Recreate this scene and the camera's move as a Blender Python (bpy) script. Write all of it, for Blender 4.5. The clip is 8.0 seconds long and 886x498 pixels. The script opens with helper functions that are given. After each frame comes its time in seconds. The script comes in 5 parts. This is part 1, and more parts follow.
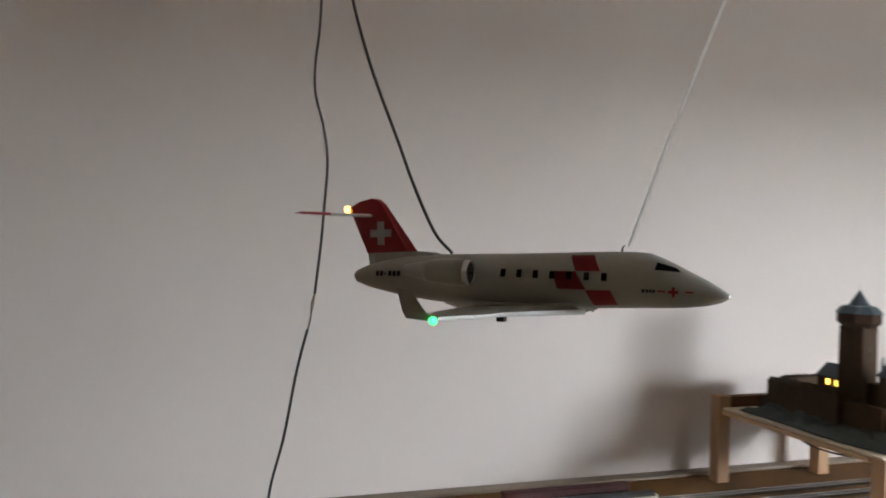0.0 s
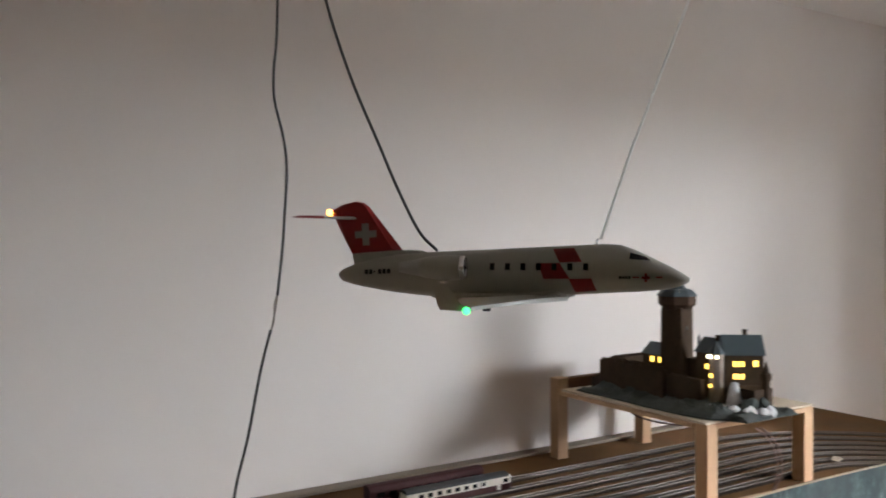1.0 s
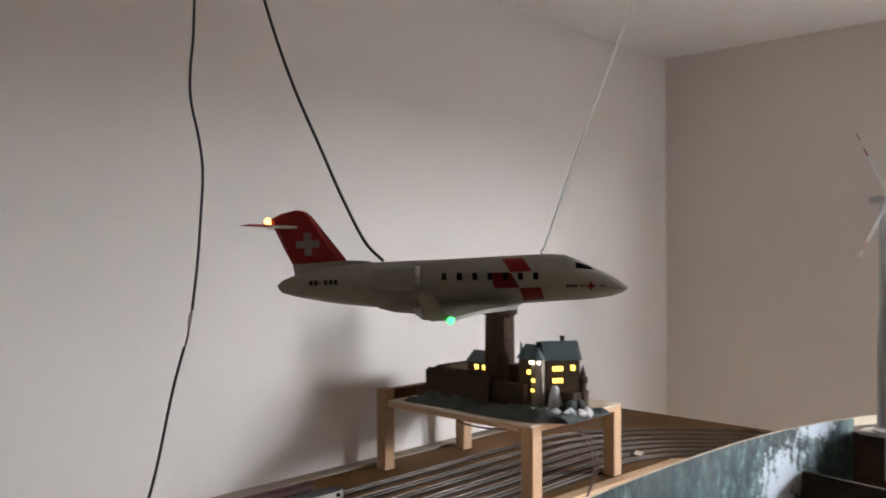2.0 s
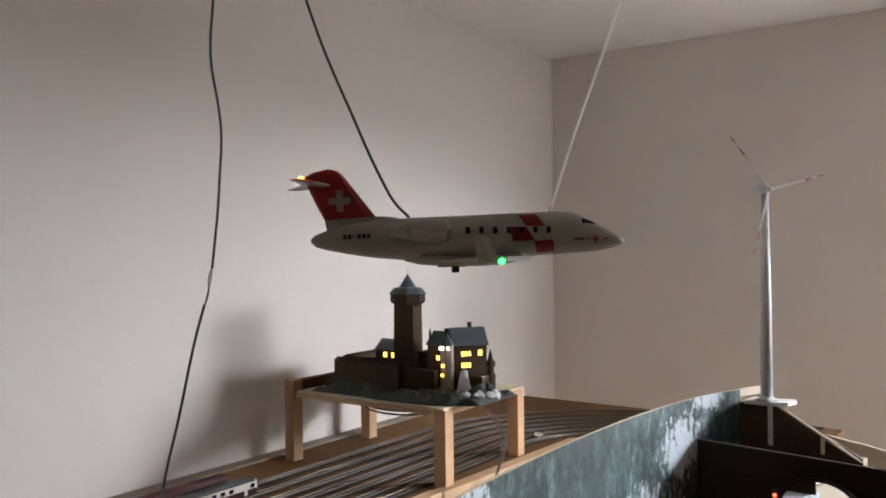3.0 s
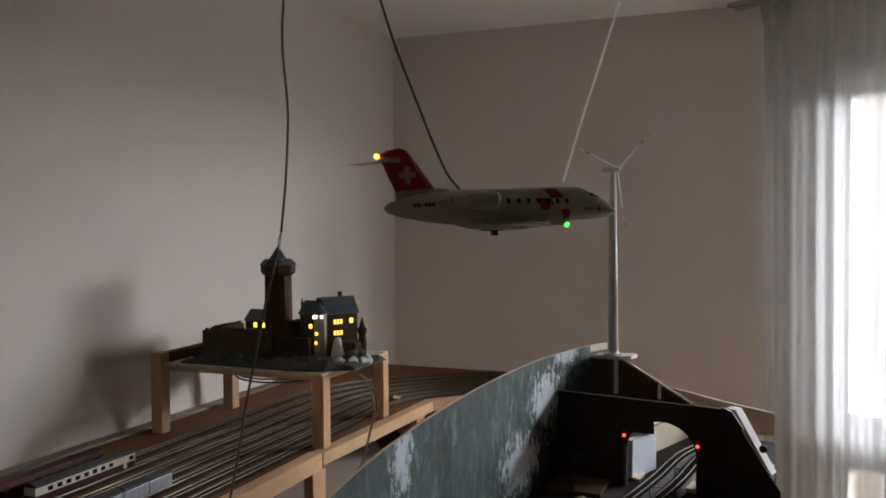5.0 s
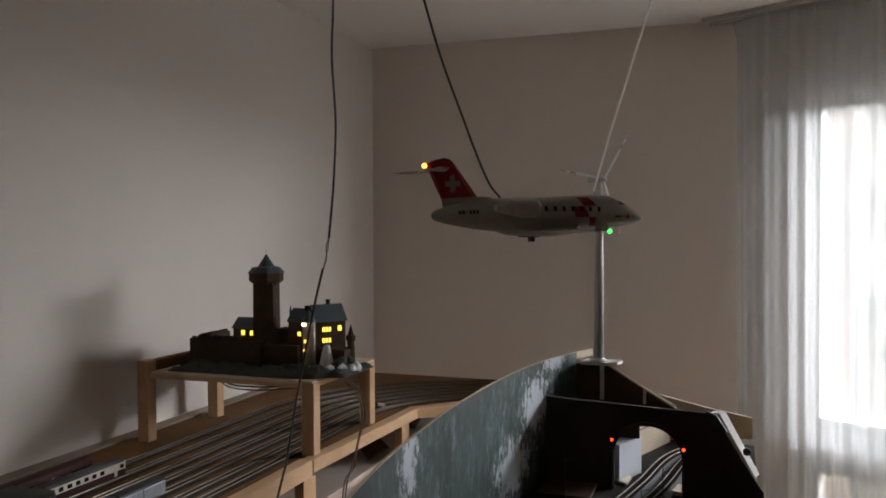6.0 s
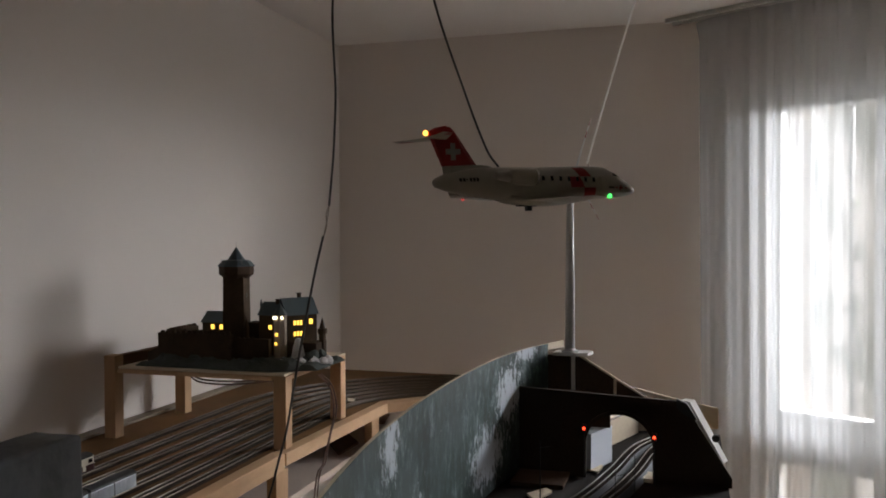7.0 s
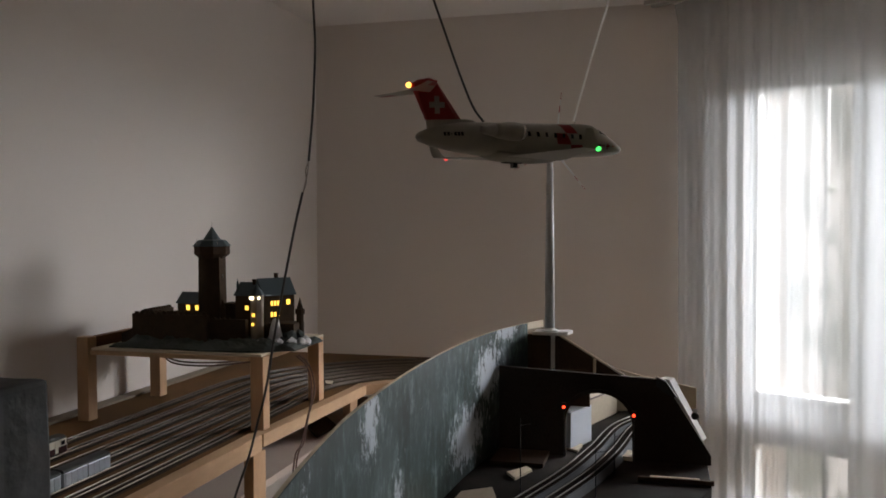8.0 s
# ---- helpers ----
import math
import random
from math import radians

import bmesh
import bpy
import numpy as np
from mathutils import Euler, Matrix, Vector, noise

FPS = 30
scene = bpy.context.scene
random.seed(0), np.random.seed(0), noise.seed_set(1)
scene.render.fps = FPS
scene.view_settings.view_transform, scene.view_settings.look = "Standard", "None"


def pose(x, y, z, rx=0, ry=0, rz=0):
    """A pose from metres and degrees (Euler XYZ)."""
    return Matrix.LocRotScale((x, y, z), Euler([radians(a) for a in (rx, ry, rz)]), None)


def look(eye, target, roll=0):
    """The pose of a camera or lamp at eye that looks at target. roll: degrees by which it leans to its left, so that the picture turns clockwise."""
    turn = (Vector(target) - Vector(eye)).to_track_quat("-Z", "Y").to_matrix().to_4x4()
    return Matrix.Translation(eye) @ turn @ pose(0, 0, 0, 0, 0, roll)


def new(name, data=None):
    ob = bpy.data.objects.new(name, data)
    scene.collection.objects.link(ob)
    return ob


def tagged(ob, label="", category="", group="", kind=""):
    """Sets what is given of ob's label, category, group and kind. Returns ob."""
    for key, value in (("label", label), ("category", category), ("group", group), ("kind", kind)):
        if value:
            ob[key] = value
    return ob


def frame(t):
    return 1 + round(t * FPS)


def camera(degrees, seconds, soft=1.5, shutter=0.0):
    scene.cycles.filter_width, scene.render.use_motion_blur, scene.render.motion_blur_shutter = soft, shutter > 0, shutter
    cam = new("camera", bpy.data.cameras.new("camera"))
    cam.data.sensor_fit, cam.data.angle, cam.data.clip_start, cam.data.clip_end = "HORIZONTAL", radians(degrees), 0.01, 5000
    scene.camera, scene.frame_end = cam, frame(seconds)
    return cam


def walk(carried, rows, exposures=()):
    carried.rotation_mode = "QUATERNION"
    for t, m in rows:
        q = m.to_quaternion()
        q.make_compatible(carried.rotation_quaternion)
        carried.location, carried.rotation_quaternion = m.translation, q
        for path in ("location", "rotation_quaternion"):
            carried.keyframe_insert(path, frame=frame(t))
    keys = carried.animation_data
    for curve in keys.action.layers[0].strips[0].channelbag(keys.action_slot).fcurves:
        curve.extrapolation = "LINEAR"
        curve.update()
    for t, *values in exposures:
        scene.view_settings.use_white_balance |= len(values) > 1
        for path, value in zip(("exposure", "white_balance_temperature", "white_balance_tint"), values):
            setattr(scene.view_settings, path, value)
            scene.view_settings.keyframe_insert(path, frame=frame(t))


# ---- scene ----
cam = camera(56.2, 8.0, soft=1.7, shutter=0.5)
PATH = [
    (0, (-0.822, 0.388, 1.653), (-0.173, 2.279, 1.621), 1.4),
    (0.5, (-0.886, 0.374, 1.657), (-0.001, 2.167, 1.64), -0.3),
    (1, (-0.929, 0.395, 1.652), (0.133, 2.09, 1.622), -0.2),
    (1.5, (-0.942, 0.427, 1.641), (0.33, 1.97, 1.637), 0.8),
    (2, (-0.997, 0.454, 1.651), (0.449, 1.835, 1.649), -0.2),
    (3.3, (-1.112, 0.505, 1.62), (0.556, 1.61, 1.618), -0.6),
    (3.5, (-1.13, 0.509, 1.621), (0.552, 1.591, 1.619), -0.7),
    (4, (-1.169, 0.526, 1.615), (0.572, 1.511, 1.602), -0.5),
    (4.5, (-1.219, 0.561, 1.62), (0.6, 1.39, 1.563), -0.4),
    (6, (-1.311, 0.64, 1.618), (0.578, 1.296, 1.572), -0.2),
    (6.5, (-1.317, 0.655, 1.603), (0.589, 1.26, 1.561), -0.1),
    (7, (-1.327, 0.668, 1.59), (0.591, 1.232, 1.552), -0.2),
    (7.5, (-1.319, 0.674, 1.575), (0.609, 1.201, 1.512), -0.1),
    (8, (-1.311, 0.678, 1.565), (0.622, 1.189, 1.5), -0.2),
]
EXPOSURES = [(0.0, 1.5, 6750, 11), (1.0, 1.5, 6780, 11.5), (2.0, 1.55, 6830, 12.5), (3.5, 1.55, 6920, 13.5), (4.0, 1.4, 7030, 14.5), (4.5, 0.75, 7110, 14.5), (6.0, 0.38, 7250, 14), (7.0, 0.3, 7250, 14), (8.0, 0.3, 7250, 14)]
walk(cam, [(t, look(eye, target, roll)) for t, eye, target, roll in PATH], EXPOSURES)

# ---- light: overcast daylight through the window ----
GARDEN = 0.70
world = bpy.data.worlds.new("sky")
scene.world = world
world.use_nodes = True
sky = world.node_tree.nodes.new("ShaderNodeTexSky")
sky.sky_type, sky.sun_disc = "NISHITA", False
sky.sun_elevation, sky.sun_rotation = radians(35), radians(120)
world.node_tree.links.new(sky.outputs[0], world.node_tree.nodes["Background"].inputs["Color"])
world.node_tree.nodes["Background"].inputs["Strength"].default_value = 0.1
day = bpy.data.lights.new("window_daylight", "AREA")
day.shape, day.size, day.size_y, day.energy, day.color = "RECTANGLE", 3.6, 1.5, 850.0, (0.80, 0.885, 1.0)
day_ob = new("window_daylight", day)
# a band of sky outside, level with the window wall
day_at = (2.2 - 0.478 * 2.2 + 0.878 * 2.3, 0.78 - 0.878 * 2.2 - 0.478 * 2.3, 2.77)
day_ob.matrix_basis = look(day_at, (day_at[0] - 0.878, day_at[1] + 0.478, day_at[2] - 0.05))


# ---- small builders ----
def part(name, bm, material, parent=None, label="", kind="", smooth=False):
    """Links a bmesh as one mesh object, under a thing or a part."""
    me = bpy.data.meshes.new(name)
    bmesh.ops.recalc_face_normals(bm, faces=bm.faces[:])
    bm.to_mesh(me)
    bm.free()
    me.materials.append(material)
    if smooth:
        for p in me.polygons:
            p.use_smooth = True
    ob = new(name, me)
    if parent is not None:
        ob.parent = parent
    if label or kind:
        tagged(ob, label=label, kind=kind)
    return ob


def thing(name, at=(0, 0, 0), label="", category="", group="", kind="", turn=0.0):
    ob = new(name)
    ob.empty_display_size = 0.05
    ob.matrix_basis = pose(*at, 0, 0, turn)
    return tagged(ob, label, category, group, kind)


def box(bm, lo, hi, bevel=0.0, m=None):
    """An upright box between two corners."""
    vs = [bm.verts.new((x, y, z)) for x in (lo[0], hi[0]) for y in (lo[1], hi[1]) for z in (lo[2], hi[2])]
    fs = [bm.faces.new([vs[i] for i in f]) for f in ((0, 1, 3, 2), (4, 6, 7, 5), (0, 4, 5, 1), (2, 3, 7, 6), (0, 2, 6, 4), (1, 5, 7, 3))]
    if bevel:
        es = list({e for f in fs for e in f.edges})
        r = bmesh.ops.bevel(bm, geom=es, offset=bevel, segments=2, affect="EDGES", profile=0.5)
        vs = list({v for f in r["faces"] for v in f.verts} | {v for v in vs if v.is_valid})
    if m is not None:
        for v in vs:
            v.co = m @ v.co
    return bm


def boxes(*items, bevel=0.0):
    bm = bmesh.new()
    for lo, hi in items:
        box(bm, lo, hi, bevel)
    return bm


def prism(bm, poly, lo, hi, axis="z"):
    """A polygon in two coordinates, drawn out along the third."""
    put = {"z": lambda a, b, c: (a, b, c), "x": lambda a, b, c: (c, a, b), "y": lambda a, b, c: (a, c, b)}[axis]
    one = [bm.verts.new(put(a, b, lo)) for a, b in poly]
    two = [bm.verts.new(put(a, b, hi)) for a, b in poly]
    bm.faces.new(one), bm.faces.new(two[::-1])
    for i in range(len(poly)):
        j = (i + 1) % len(poly)
        bm.faces.new((one[i], one[j], two[j], two[i]))
    return bm


def lathe(bm, rings, at=(0, 0, 0), n=16, m=None, turn=0.0):
    """Rings of (radius, height) round an upright axis; a radius of 0 closes in a point."""
    m = m or Matrix.Translation(at)
    rows = []
    for r, h in rings:
        if r <= 1e-6:
            rows.append([bm.verts.new(m @ Vector((0, 0, h)))])
        else:
            rows.append([bm.verts.new(m @ Vector((r * math.cos(2 * math.pi * k / n + turn), r * math.sin(2 * math.pi * k / n + turn), h))) for k in range(n)])
    for a, b in zip(rows, rows[1:]):
        for k in range(n):
            l = (k + 1) % n
            if len(a) == 1:
                bm.faces.new((a[0], b[k], b[l]))
            elif len(b) == 1:
                bm.faces.new((a[k], a[l], b[0]))
            else:
                bm.faces.new((a[k], a[l], b[l], b[k]))
    if len(rows[0]) > 1:
        bm.faces.new(rows[0][::-1])
    if len(rows[-1]) > 1:
        bm.faces.new(rows[-1])
    return bm


def tube(bm, points, r, n=8):
    """A round wire along points, with radius r (or one radius a point)."""
    pts = [Vector(p) for p in points]
    rs = r if isinstance(r, (list, tuple)) else [r] * len(pts)
    rows = []
    for i, p in enumerate(pts):
        d = (pts[min(i + 1, len(pts) - 1)] - pts[max(i - 1, 0)]).normalized()
        a = d.cross(Vector((0.31, 0.87, 0.38))).normalized()
        b = d.cross(a)
        rows.append([bm.verts.new(p + rs[i] * (a * math.cos(2 * math.pi * k / n) + b * math.sin(2 * math.pi * k / n))) for k in range(n)])
    for one, two in zip(rows, rows[1:]):
        for k in range(n):
            bm.faces.new((one[k], one[(k + 1) % n], two[(k + 1) % n], two[k]))
    bm.faces.new(rows[0][::-1]), bm.faces.new(rows[-1])
    return bm


def smooth_line(points, steps=6):
    """A Catmull-Rom line through points."""
    p = [Vector(q) for q in points]
    p = [2 * p[0] - p[1]] + p + [2 * p[-1] - p[-2]]
    out = []
    for i in range(1, len(p) - 2):
        for k in range(steps):
            t = k / steps
            out.append(0.5 * (2 * p[i] + (p[i + 1] - p[i - 1]) * t + (2 * p[i - 1] - 5 * p[i] + 4 * p[i + 1] - p[i + 2]) * t * t
                              + (3 * p[i] - p[i - 1] - 3 * p[i + 1] + p[i + 2]) * t ** 3))
    return out + [p[-2]]


def raw_mesh(name, verts, faces, material, parent=None, label="", kind="", smooth=False):
    me = bpy.data.meshes.new(name)
    me.from_pydata(verts, [], faces)
    me.materials.append(material)
    if smooth:
        for p in me.polygons:
            p.use_smooth = True
    ob = new(name, me)
    if parent is not None:
        ob.parent = parent
    if label or kind:
        tagged(ob, label=label, kind=kind)
    return ob


# ---- materials ----
def surface(name, color, rough=0.6, metal=0.0, fine=200.0, coarse=8.0, vary=0.12, dirt=None, dirt_amount=0.3, bump=0.15, bump_size=None, stretch=(1, 1, 1), per_piece=0.0, gloss=0.5):
    """A painted, wooden or cast surface: colour varied at two scales, stains and fine relief."""
    m = bpy.data.materials.new(name)
    m.use_nodes = True
    nt = m.node_tree
    b = nt.nodes["Principled BSDF"]
    tc = nt.nodes.new("ShaderNodeTexCoord")
    mp = nt.nodes.new("ShaderNodeMapping")
    mp.inputs["Scale"].default_value = stretch
    nt.links.new(tc.outputs["Object"], mp.inputs["Vector"])

    def noise_at(scale, detail=4):
        n = nt.nodes.new("ShaderNodeTexNoise")
        n.inputs["Scale"].default_value, n.inputs["Detail"].default_value = scale, detail
        nt.links.new(mp.outputs["Vector"], n.inputs["Vector"])
        return n.outputs["Fac"]

    def mix(fac, a, c):
        x = nt.nodes.new("ShaderNodeMix")
        x.data_type = "RGBA"
        nt.links.new(fac, x.inputs["Factor"])
        for sock, v in ((x.inputs[6], a), (x.inputs[7], c)):
            if isinstance(v, tuple):
                sock.default_value = (*v, 1)
            else:
                nt.links.new(v, sock)
        return x.outputs[2]

    dark = tuple(max(0, c * (1 - vary)) for c in color)
    light = tuple(min(1, c * (1 + vary)) for c in color)
    f = noise_at(fine)
    out = mix(f, dark, light)
    r = nt.nodes.new("ShaderNodeValToRGB")
    r.color_ramp.elements[0].position, r.color_ramp.elements[1].position = 0.45, 0.75
    c = noise_at(coarse, 5)
    nt.links.new(c, r.inputs["Fac"])
    s = nt.nodes.new("ShaderNodeMath")
    s.operation = "MULTIPLY"
    s.inputs[1].default_value = dirt_amount
    nt.links.new(r.outputs["Color"], s.inputs[0])
    out = mix(s.outputs[0], out, dirt or tuple(x * 0.6 for x in color))
    if per_piece:
        oi = nt.nodes.new("ShaderNodeObjectInfo")
        q = nt.nodes.new("ShaderNodeMath")
        q.operation = "MULTIPLY"
        q.inputs[1].default_value = per_piece
        nt.links.new(oi.outputs["Random"], q.inputs[0])
        out = mix(q.outputs[0], out, tuple(x * 0.4 for x in color))
    nt.links.new(out, b.inputs["Base Color"])
    b.inputs["Roughness"].default_value, b.inputs["Metallic"].default_value = rough, metal
    b.inputs["Specular IOR Level"].default_value = gloss
    if bump:
        bp = nt.nodes.new("ShaderNodeBump")
        bp.inputs["Strength"].default_value, bp.inputs["Distance"].default_value = bump, 0.001
        nt.links.new(noise_at(bump_size or fine, 3), bp.inputs["Height"])
        nt.links.new(bp.outputs["Normal"], b.inputs["Normal"])
    return m


def rust_and_gleam(m, far_gleam=0.05):
    """Rails: bright running tops, brown rusty flanks; the tops' gleam is painted to fade."""
    nt = m.node_tree
    b = nt.nodes["Principled BSDF"]
    geo, sep, mr = (nt.nodes.new(k) for k in ("ShaderNodeNewGeometry", "ShaderNodeSeparateXYZ", "ShaderNodeMapRange"))
    nt.links.new(geo.outputs["True Normal"], sep.inputs[0])
    nt.links.new(sep.outputs["Z"], mr.inputs["Value"])
    mr.inputs["From Min"].default_value, mr.inputs["From Max"].default_value = 0.1, 0.3
    # painted gleam: tops fade to brown with x, as their reflections dim
    pos, far, keep = (nt.nodes.new(k) for k in ("ShaderNodeSeparateXYZ", "ShaderNodeMapRange", "ShaderNodeMath"))
    nt.links.new(geo.outputs["Position"], pos.inputs[0])
    nt.links.new(pos.outputs["X"], far.inputs["Value"])
    for k, v in (("From Min", -0.10), ("From Max", 0.38), ("To Min", 0.85), ("To Max", far_gleam)):
        far.inputs[k].default_value = v
    keep.operation = "MULTIPLY"
    nt.links.new(mr.outputs[0], keep.inputs[0])
    nt.links.new(far.outputs[0], keep.inputs[1])
    half = nt.nodes.new("ShaderNodeMath")
    half.operation = "MULTIPLY"
    half.inputs[1].default_value = 0.9
    nt.links.new(keep.outputs[0], half.inputs[0])
    nt.links.new(half.outputs[0], b.inputs["Metallic"])
    old = b.inputs["Base Color"].links[0].from_socket
    k = nt.nodes.new("ShaderNodeMix")
    k.data_type = "RGBA"
    nt.links.new(keep.outputs[0], k.inputs["Factor"])
    k.inputs[6].default_value = (0.075, 0.045, 0.026, 1)
    nt.links.new(old, k.inputs[7])
    nt.links.new(k.outputs[2], b.inputs["Base Color"])
    return m


def glow(name, color, strength):
    m = bpy.data.materials.new(name)
    m.use_nodes = True
    b = m.node_tree.nodes["Principled BSDF"]
    b.inputs["Base Color"].default_value = (*color, 1)
    b.inputs["Emission Color"].default_value = (*color, 1)
    b.inputs["Emission Strength"].default_value = strength
    return m


PLASTER = surface("wall_plaster", (0.76, 0.695, 0.64), 0.9, fine=260, coarse=1.6, vary=0.03, dirt=(0.70, 0.63, 0.575), dirt_amount=0.25, bump=0.25, bump_size=330)
# invented brown for the unseen walls, set by the bounce light it gives
UNSEEN_WALL = surface("unseen_wall_brown", (0.58, 0.46, 0.36), 0.6, fine=60, coarse=4, vary=0.2, stretch=(1, 1, 0.15))
CEIL = surface("ceiling_paint", (0.84, 0.80, 0.76), 0.9, fine=150, coarse=1.2, vary=0.03, dirt_amount=0.05, bump=0.15)
FLOOR = surface("floor_wood", (0.42, 0.30, 0.20), 0.45, fine=60, coarse=3, vary=0.25, stretch=(1, 8, 1))
PINE = surface("pine_wood", (0.56, 0.36, 0.215), 0.6, fine=90, coarse=14, vary=0.14, dirt=(0.40, 0.24, 0.12), dirt_amount=0.35, bump=0.2, stretch=(0.25, 1, 1), gloss=0.25)
PINE_UP = surface("pine_wood_upright", (0.52, 0.325, 0.19), 0.6, fine=90, coarse=14, vary=0.14, dirt=(0.40, 0.24, 0.12), dirt_amount=0.35, bump=0.2, stretch=(1, 1, 0.2), gloss=0.25)
BOARD = surface("fibreboard", (0.150, 0.072, 0.025), 0.75, fine=220, coarse=6, vary=0.16, dirt=(0.085, 0.055, 0.024), dirt_amount=0.7, bump=0.3, gloss=0.12)
GREY_BROWN = surface("grey_brown_strip", (0.26, 0.21, 0.16), 0.75, fine=120, coarse=10, vary=0.15)
JOIST = surface("brown_joist", (0.14, 0.065, 0.030), 0.7, fine=120, coarse=10, vary=0.2, stretch=(1, 0.2, 1), gloss=0.12)
SHELF = surface("pale_shelf_board", (0.56, 0.45, 0.38), 0.7, fine=120, coarse=5, vary=0.08, dirt=(0.42, 0.32, 0.26), dirt_amount=0.4, bump=0.15)
RAIL = surface("rail_steel", (0.62, 0.56, 0.46), 0.42, 1.0, fine=300, coarse=9, vary=0.1, dirt=(0.13, 0.09, 0.055), dirt_amount=0.95, bump=0.05)
rust_and_gleam(RAIL)
INNER_RAIL = surface("bright_rail_steel", (0.40, 0.38, 0.36), 0.4, 1.0, fine=300, coarse=20, vary=0.1, dirt=(0.30, 0.26, 0.22), dirt_amount=0.4, bump=0.05)
rust_and_gleam(INNER_RAIL, 0.85)
TRACK_BED = surface("dark_track_bed", (0.050, 0.034, 0.022), 0.8, fine=160, coarse=7, vary=0.35, dirt=(0.10, 0.06, 0.03), dirt_amount=0.6, bump=0.4, gloss=0.12)
SLEEPER = surface("sleeper_plastic", (0.055, 0.042, 0.032), 0.7, fine=300, coarse=20, vary=0.3, bump=0.2, gloss=0.12)
WHITE_PLASTIC = surface("white_model_plastic", (0.385, 0.38, 0.335), 0.32, fine=300, coarse=40, vary=0.04, dirt=(0.38, 0.365, 0.32), dirt_amount=0.3, bump=0.04)
PALE_GREY = surface("pale_grey_marking", (0.34, 0.31, 0.30), 0.4, fine=300, coarse=60, vary=0.05, bump=0.03)
GREY_PLASTIC = surface("grey_model_plastic", (0.42, 0.42, 0.40), 0.4, fine=300, coarse=60, vary=0.06, bump=0.05)
RED_PAINT = surface("red_model_paint", (0.30, 0.011, 0.013), 0.35, fine=300, coarse=60, vary=0.06, bump=0.03)
BLACK = surface("black_plastic", (0.012, 0.012, 0.013), 0.4, fine=300, coarse=60, vary=0.2, bump=0.05)
PANE_DARK = surface("dark_model_glass", (0.01, 0.011, 0.013), 0.15, fine=300, coarse=60, vary=0.2, bump=0.0)
SILVER = surface("bare_metal", (0.7, 0.7, 0.7), 0.25, 1.0, fine=300, coarse=60, vary=0.05, bump=0.03)
CABLE = surface("grey_black_cable", (0.05, 0.048, 0.045), 0.45, fine=400, coarse=30, vary=0.2, bump=0.1)
COPPER = surface("brown_cable", (0.10, 0.045, 0.03), 0.5, fine=300, coarse=30, vary=0.2, bump=0.1)
STONE = surface("castle_masonry", (0.062, 0.040, 0.025), 0.85, fine=420, coarse=45, vary=0.35, dirt=(0.035, 0.026, 0.019), dirt_amount=0.7, bump=0.8, bump_size=300, gloss=0.12)
PALE_STONE = surface("castle_pale_stone", (0.36, 0.30, 0.25), 0.85, fine=420, coarse=45, vary=0.2, dirt=(0.2, 0.16, 0.13), dirt_amount=0.5, bump=0.6, bump_size=300)
SLATE = surface("slate_roof", (0.048, 0.070, 0.080), 0.6, fine=380, coarse=60, vary=0.25, dirt=(0.05, 0.07, 0.07), dirt_amount=0.5, bump=0.5, bump_size=350)
ROCK = surface("grey_green_rock", (0.070, 0.080, 0.075), 0.9, fine=240, coarse=30, vary=0.35, dirt=(0.035, 0.04, 0.03), dirt_amount=0.6, bump=0.9, bump_size=160, gloss=0.12)
PALE_ROCK = surface("pale_grey_rock", (0.62, 0.62, 0.62), 0.85, fine=240, coarse=40, vary=0.3, dirt=(0.22, 0.22, 0.22), dirt_amount=0.6, bump=0.9, bump_size=160)
BASE_DARK = surface("dark_base_board", (0.014, 0.010, 0.008), 0.9, fine=160, coarse=8, vary=0.3, dirt=(0.045, 0.034, 0.026), dirt_amount=0.5, bump=0.3, gloss=0.12)
DARK_WOOD = surface("dark_brown_board", (0.062, 0.036, 0.022), 0.75, fine=160, coarse=8, vary=0.3, dirt=(0.02, 0.014, 0.01), dirt_amount=0.5, bump=0.3, gloss=0.12)
TUNNEL = surface("dark_grey_portal", (0.042, 0.032, 0.025), 0.85, fine=220, coarse=12, vary=0.4, bump=0.6, gloss=0.12)
CREAM = surface("raw_plywood", (0.62, 0.52, 0.38), 0.7, fine=120, coarse=9, vary=0.1, dirt=(0.48, 0.37, 0.24), dirt_amount=0.4, stretch=(0.4, 1, 1))
WHITE_BOARD = surface("white_foam_board", (0.76, 0.75, 0.72), 0.7, fine=150, coarse=14, vary=0.08, dirt=(0.5, 0.46, 0.4), dirt_amount=0.45, bump=0.3)
BLOCK_GREY = surface("dark_grey_plaster_block", (0.085, 0.09, 0.095), 0.9, fine=160, coarse=16, vary=0.3, dirt=(0.05, 0.055, 0.05), dirt_amount=0.6, bump=0.9, bump_size=120)
BIRCH = surface("birch_bark", (0.24, 0.24, 0.23), 0.8, fine=40, coarse=5, vary=0.3, dirt=(0.10, 0.10, 0.09), dirt_amount=0.8, stretch=(1, 1, 2.2))
LEAF = surface("birch_leaves", (0.12, 0.135, 0.10), 0.7, fine=80, coarse=12, vary=0.3)
LAWN = surface("garden_ground", (0.16, 0.20, 0.09), 0.9, fine=30, coarse=2, vary=0.3)
CARD = surface("bluish_white_card", (0.74, 0.80, 0.88), 0.6, fine=150, coarse=14, vary=0.04, dirt_amount=0.1, bump=0.1)
BED = surface("grey_track_bed", (0.055, 0.058, 0.064), 0.7, fine=300, coarse=30, vary=0.25, bump=0.4)
TURBINE = surface("turbine_white", (0.62, 0.63, 0.63), 0.4, fine=300, coarse=30, vary=0.05, bump=0.05)
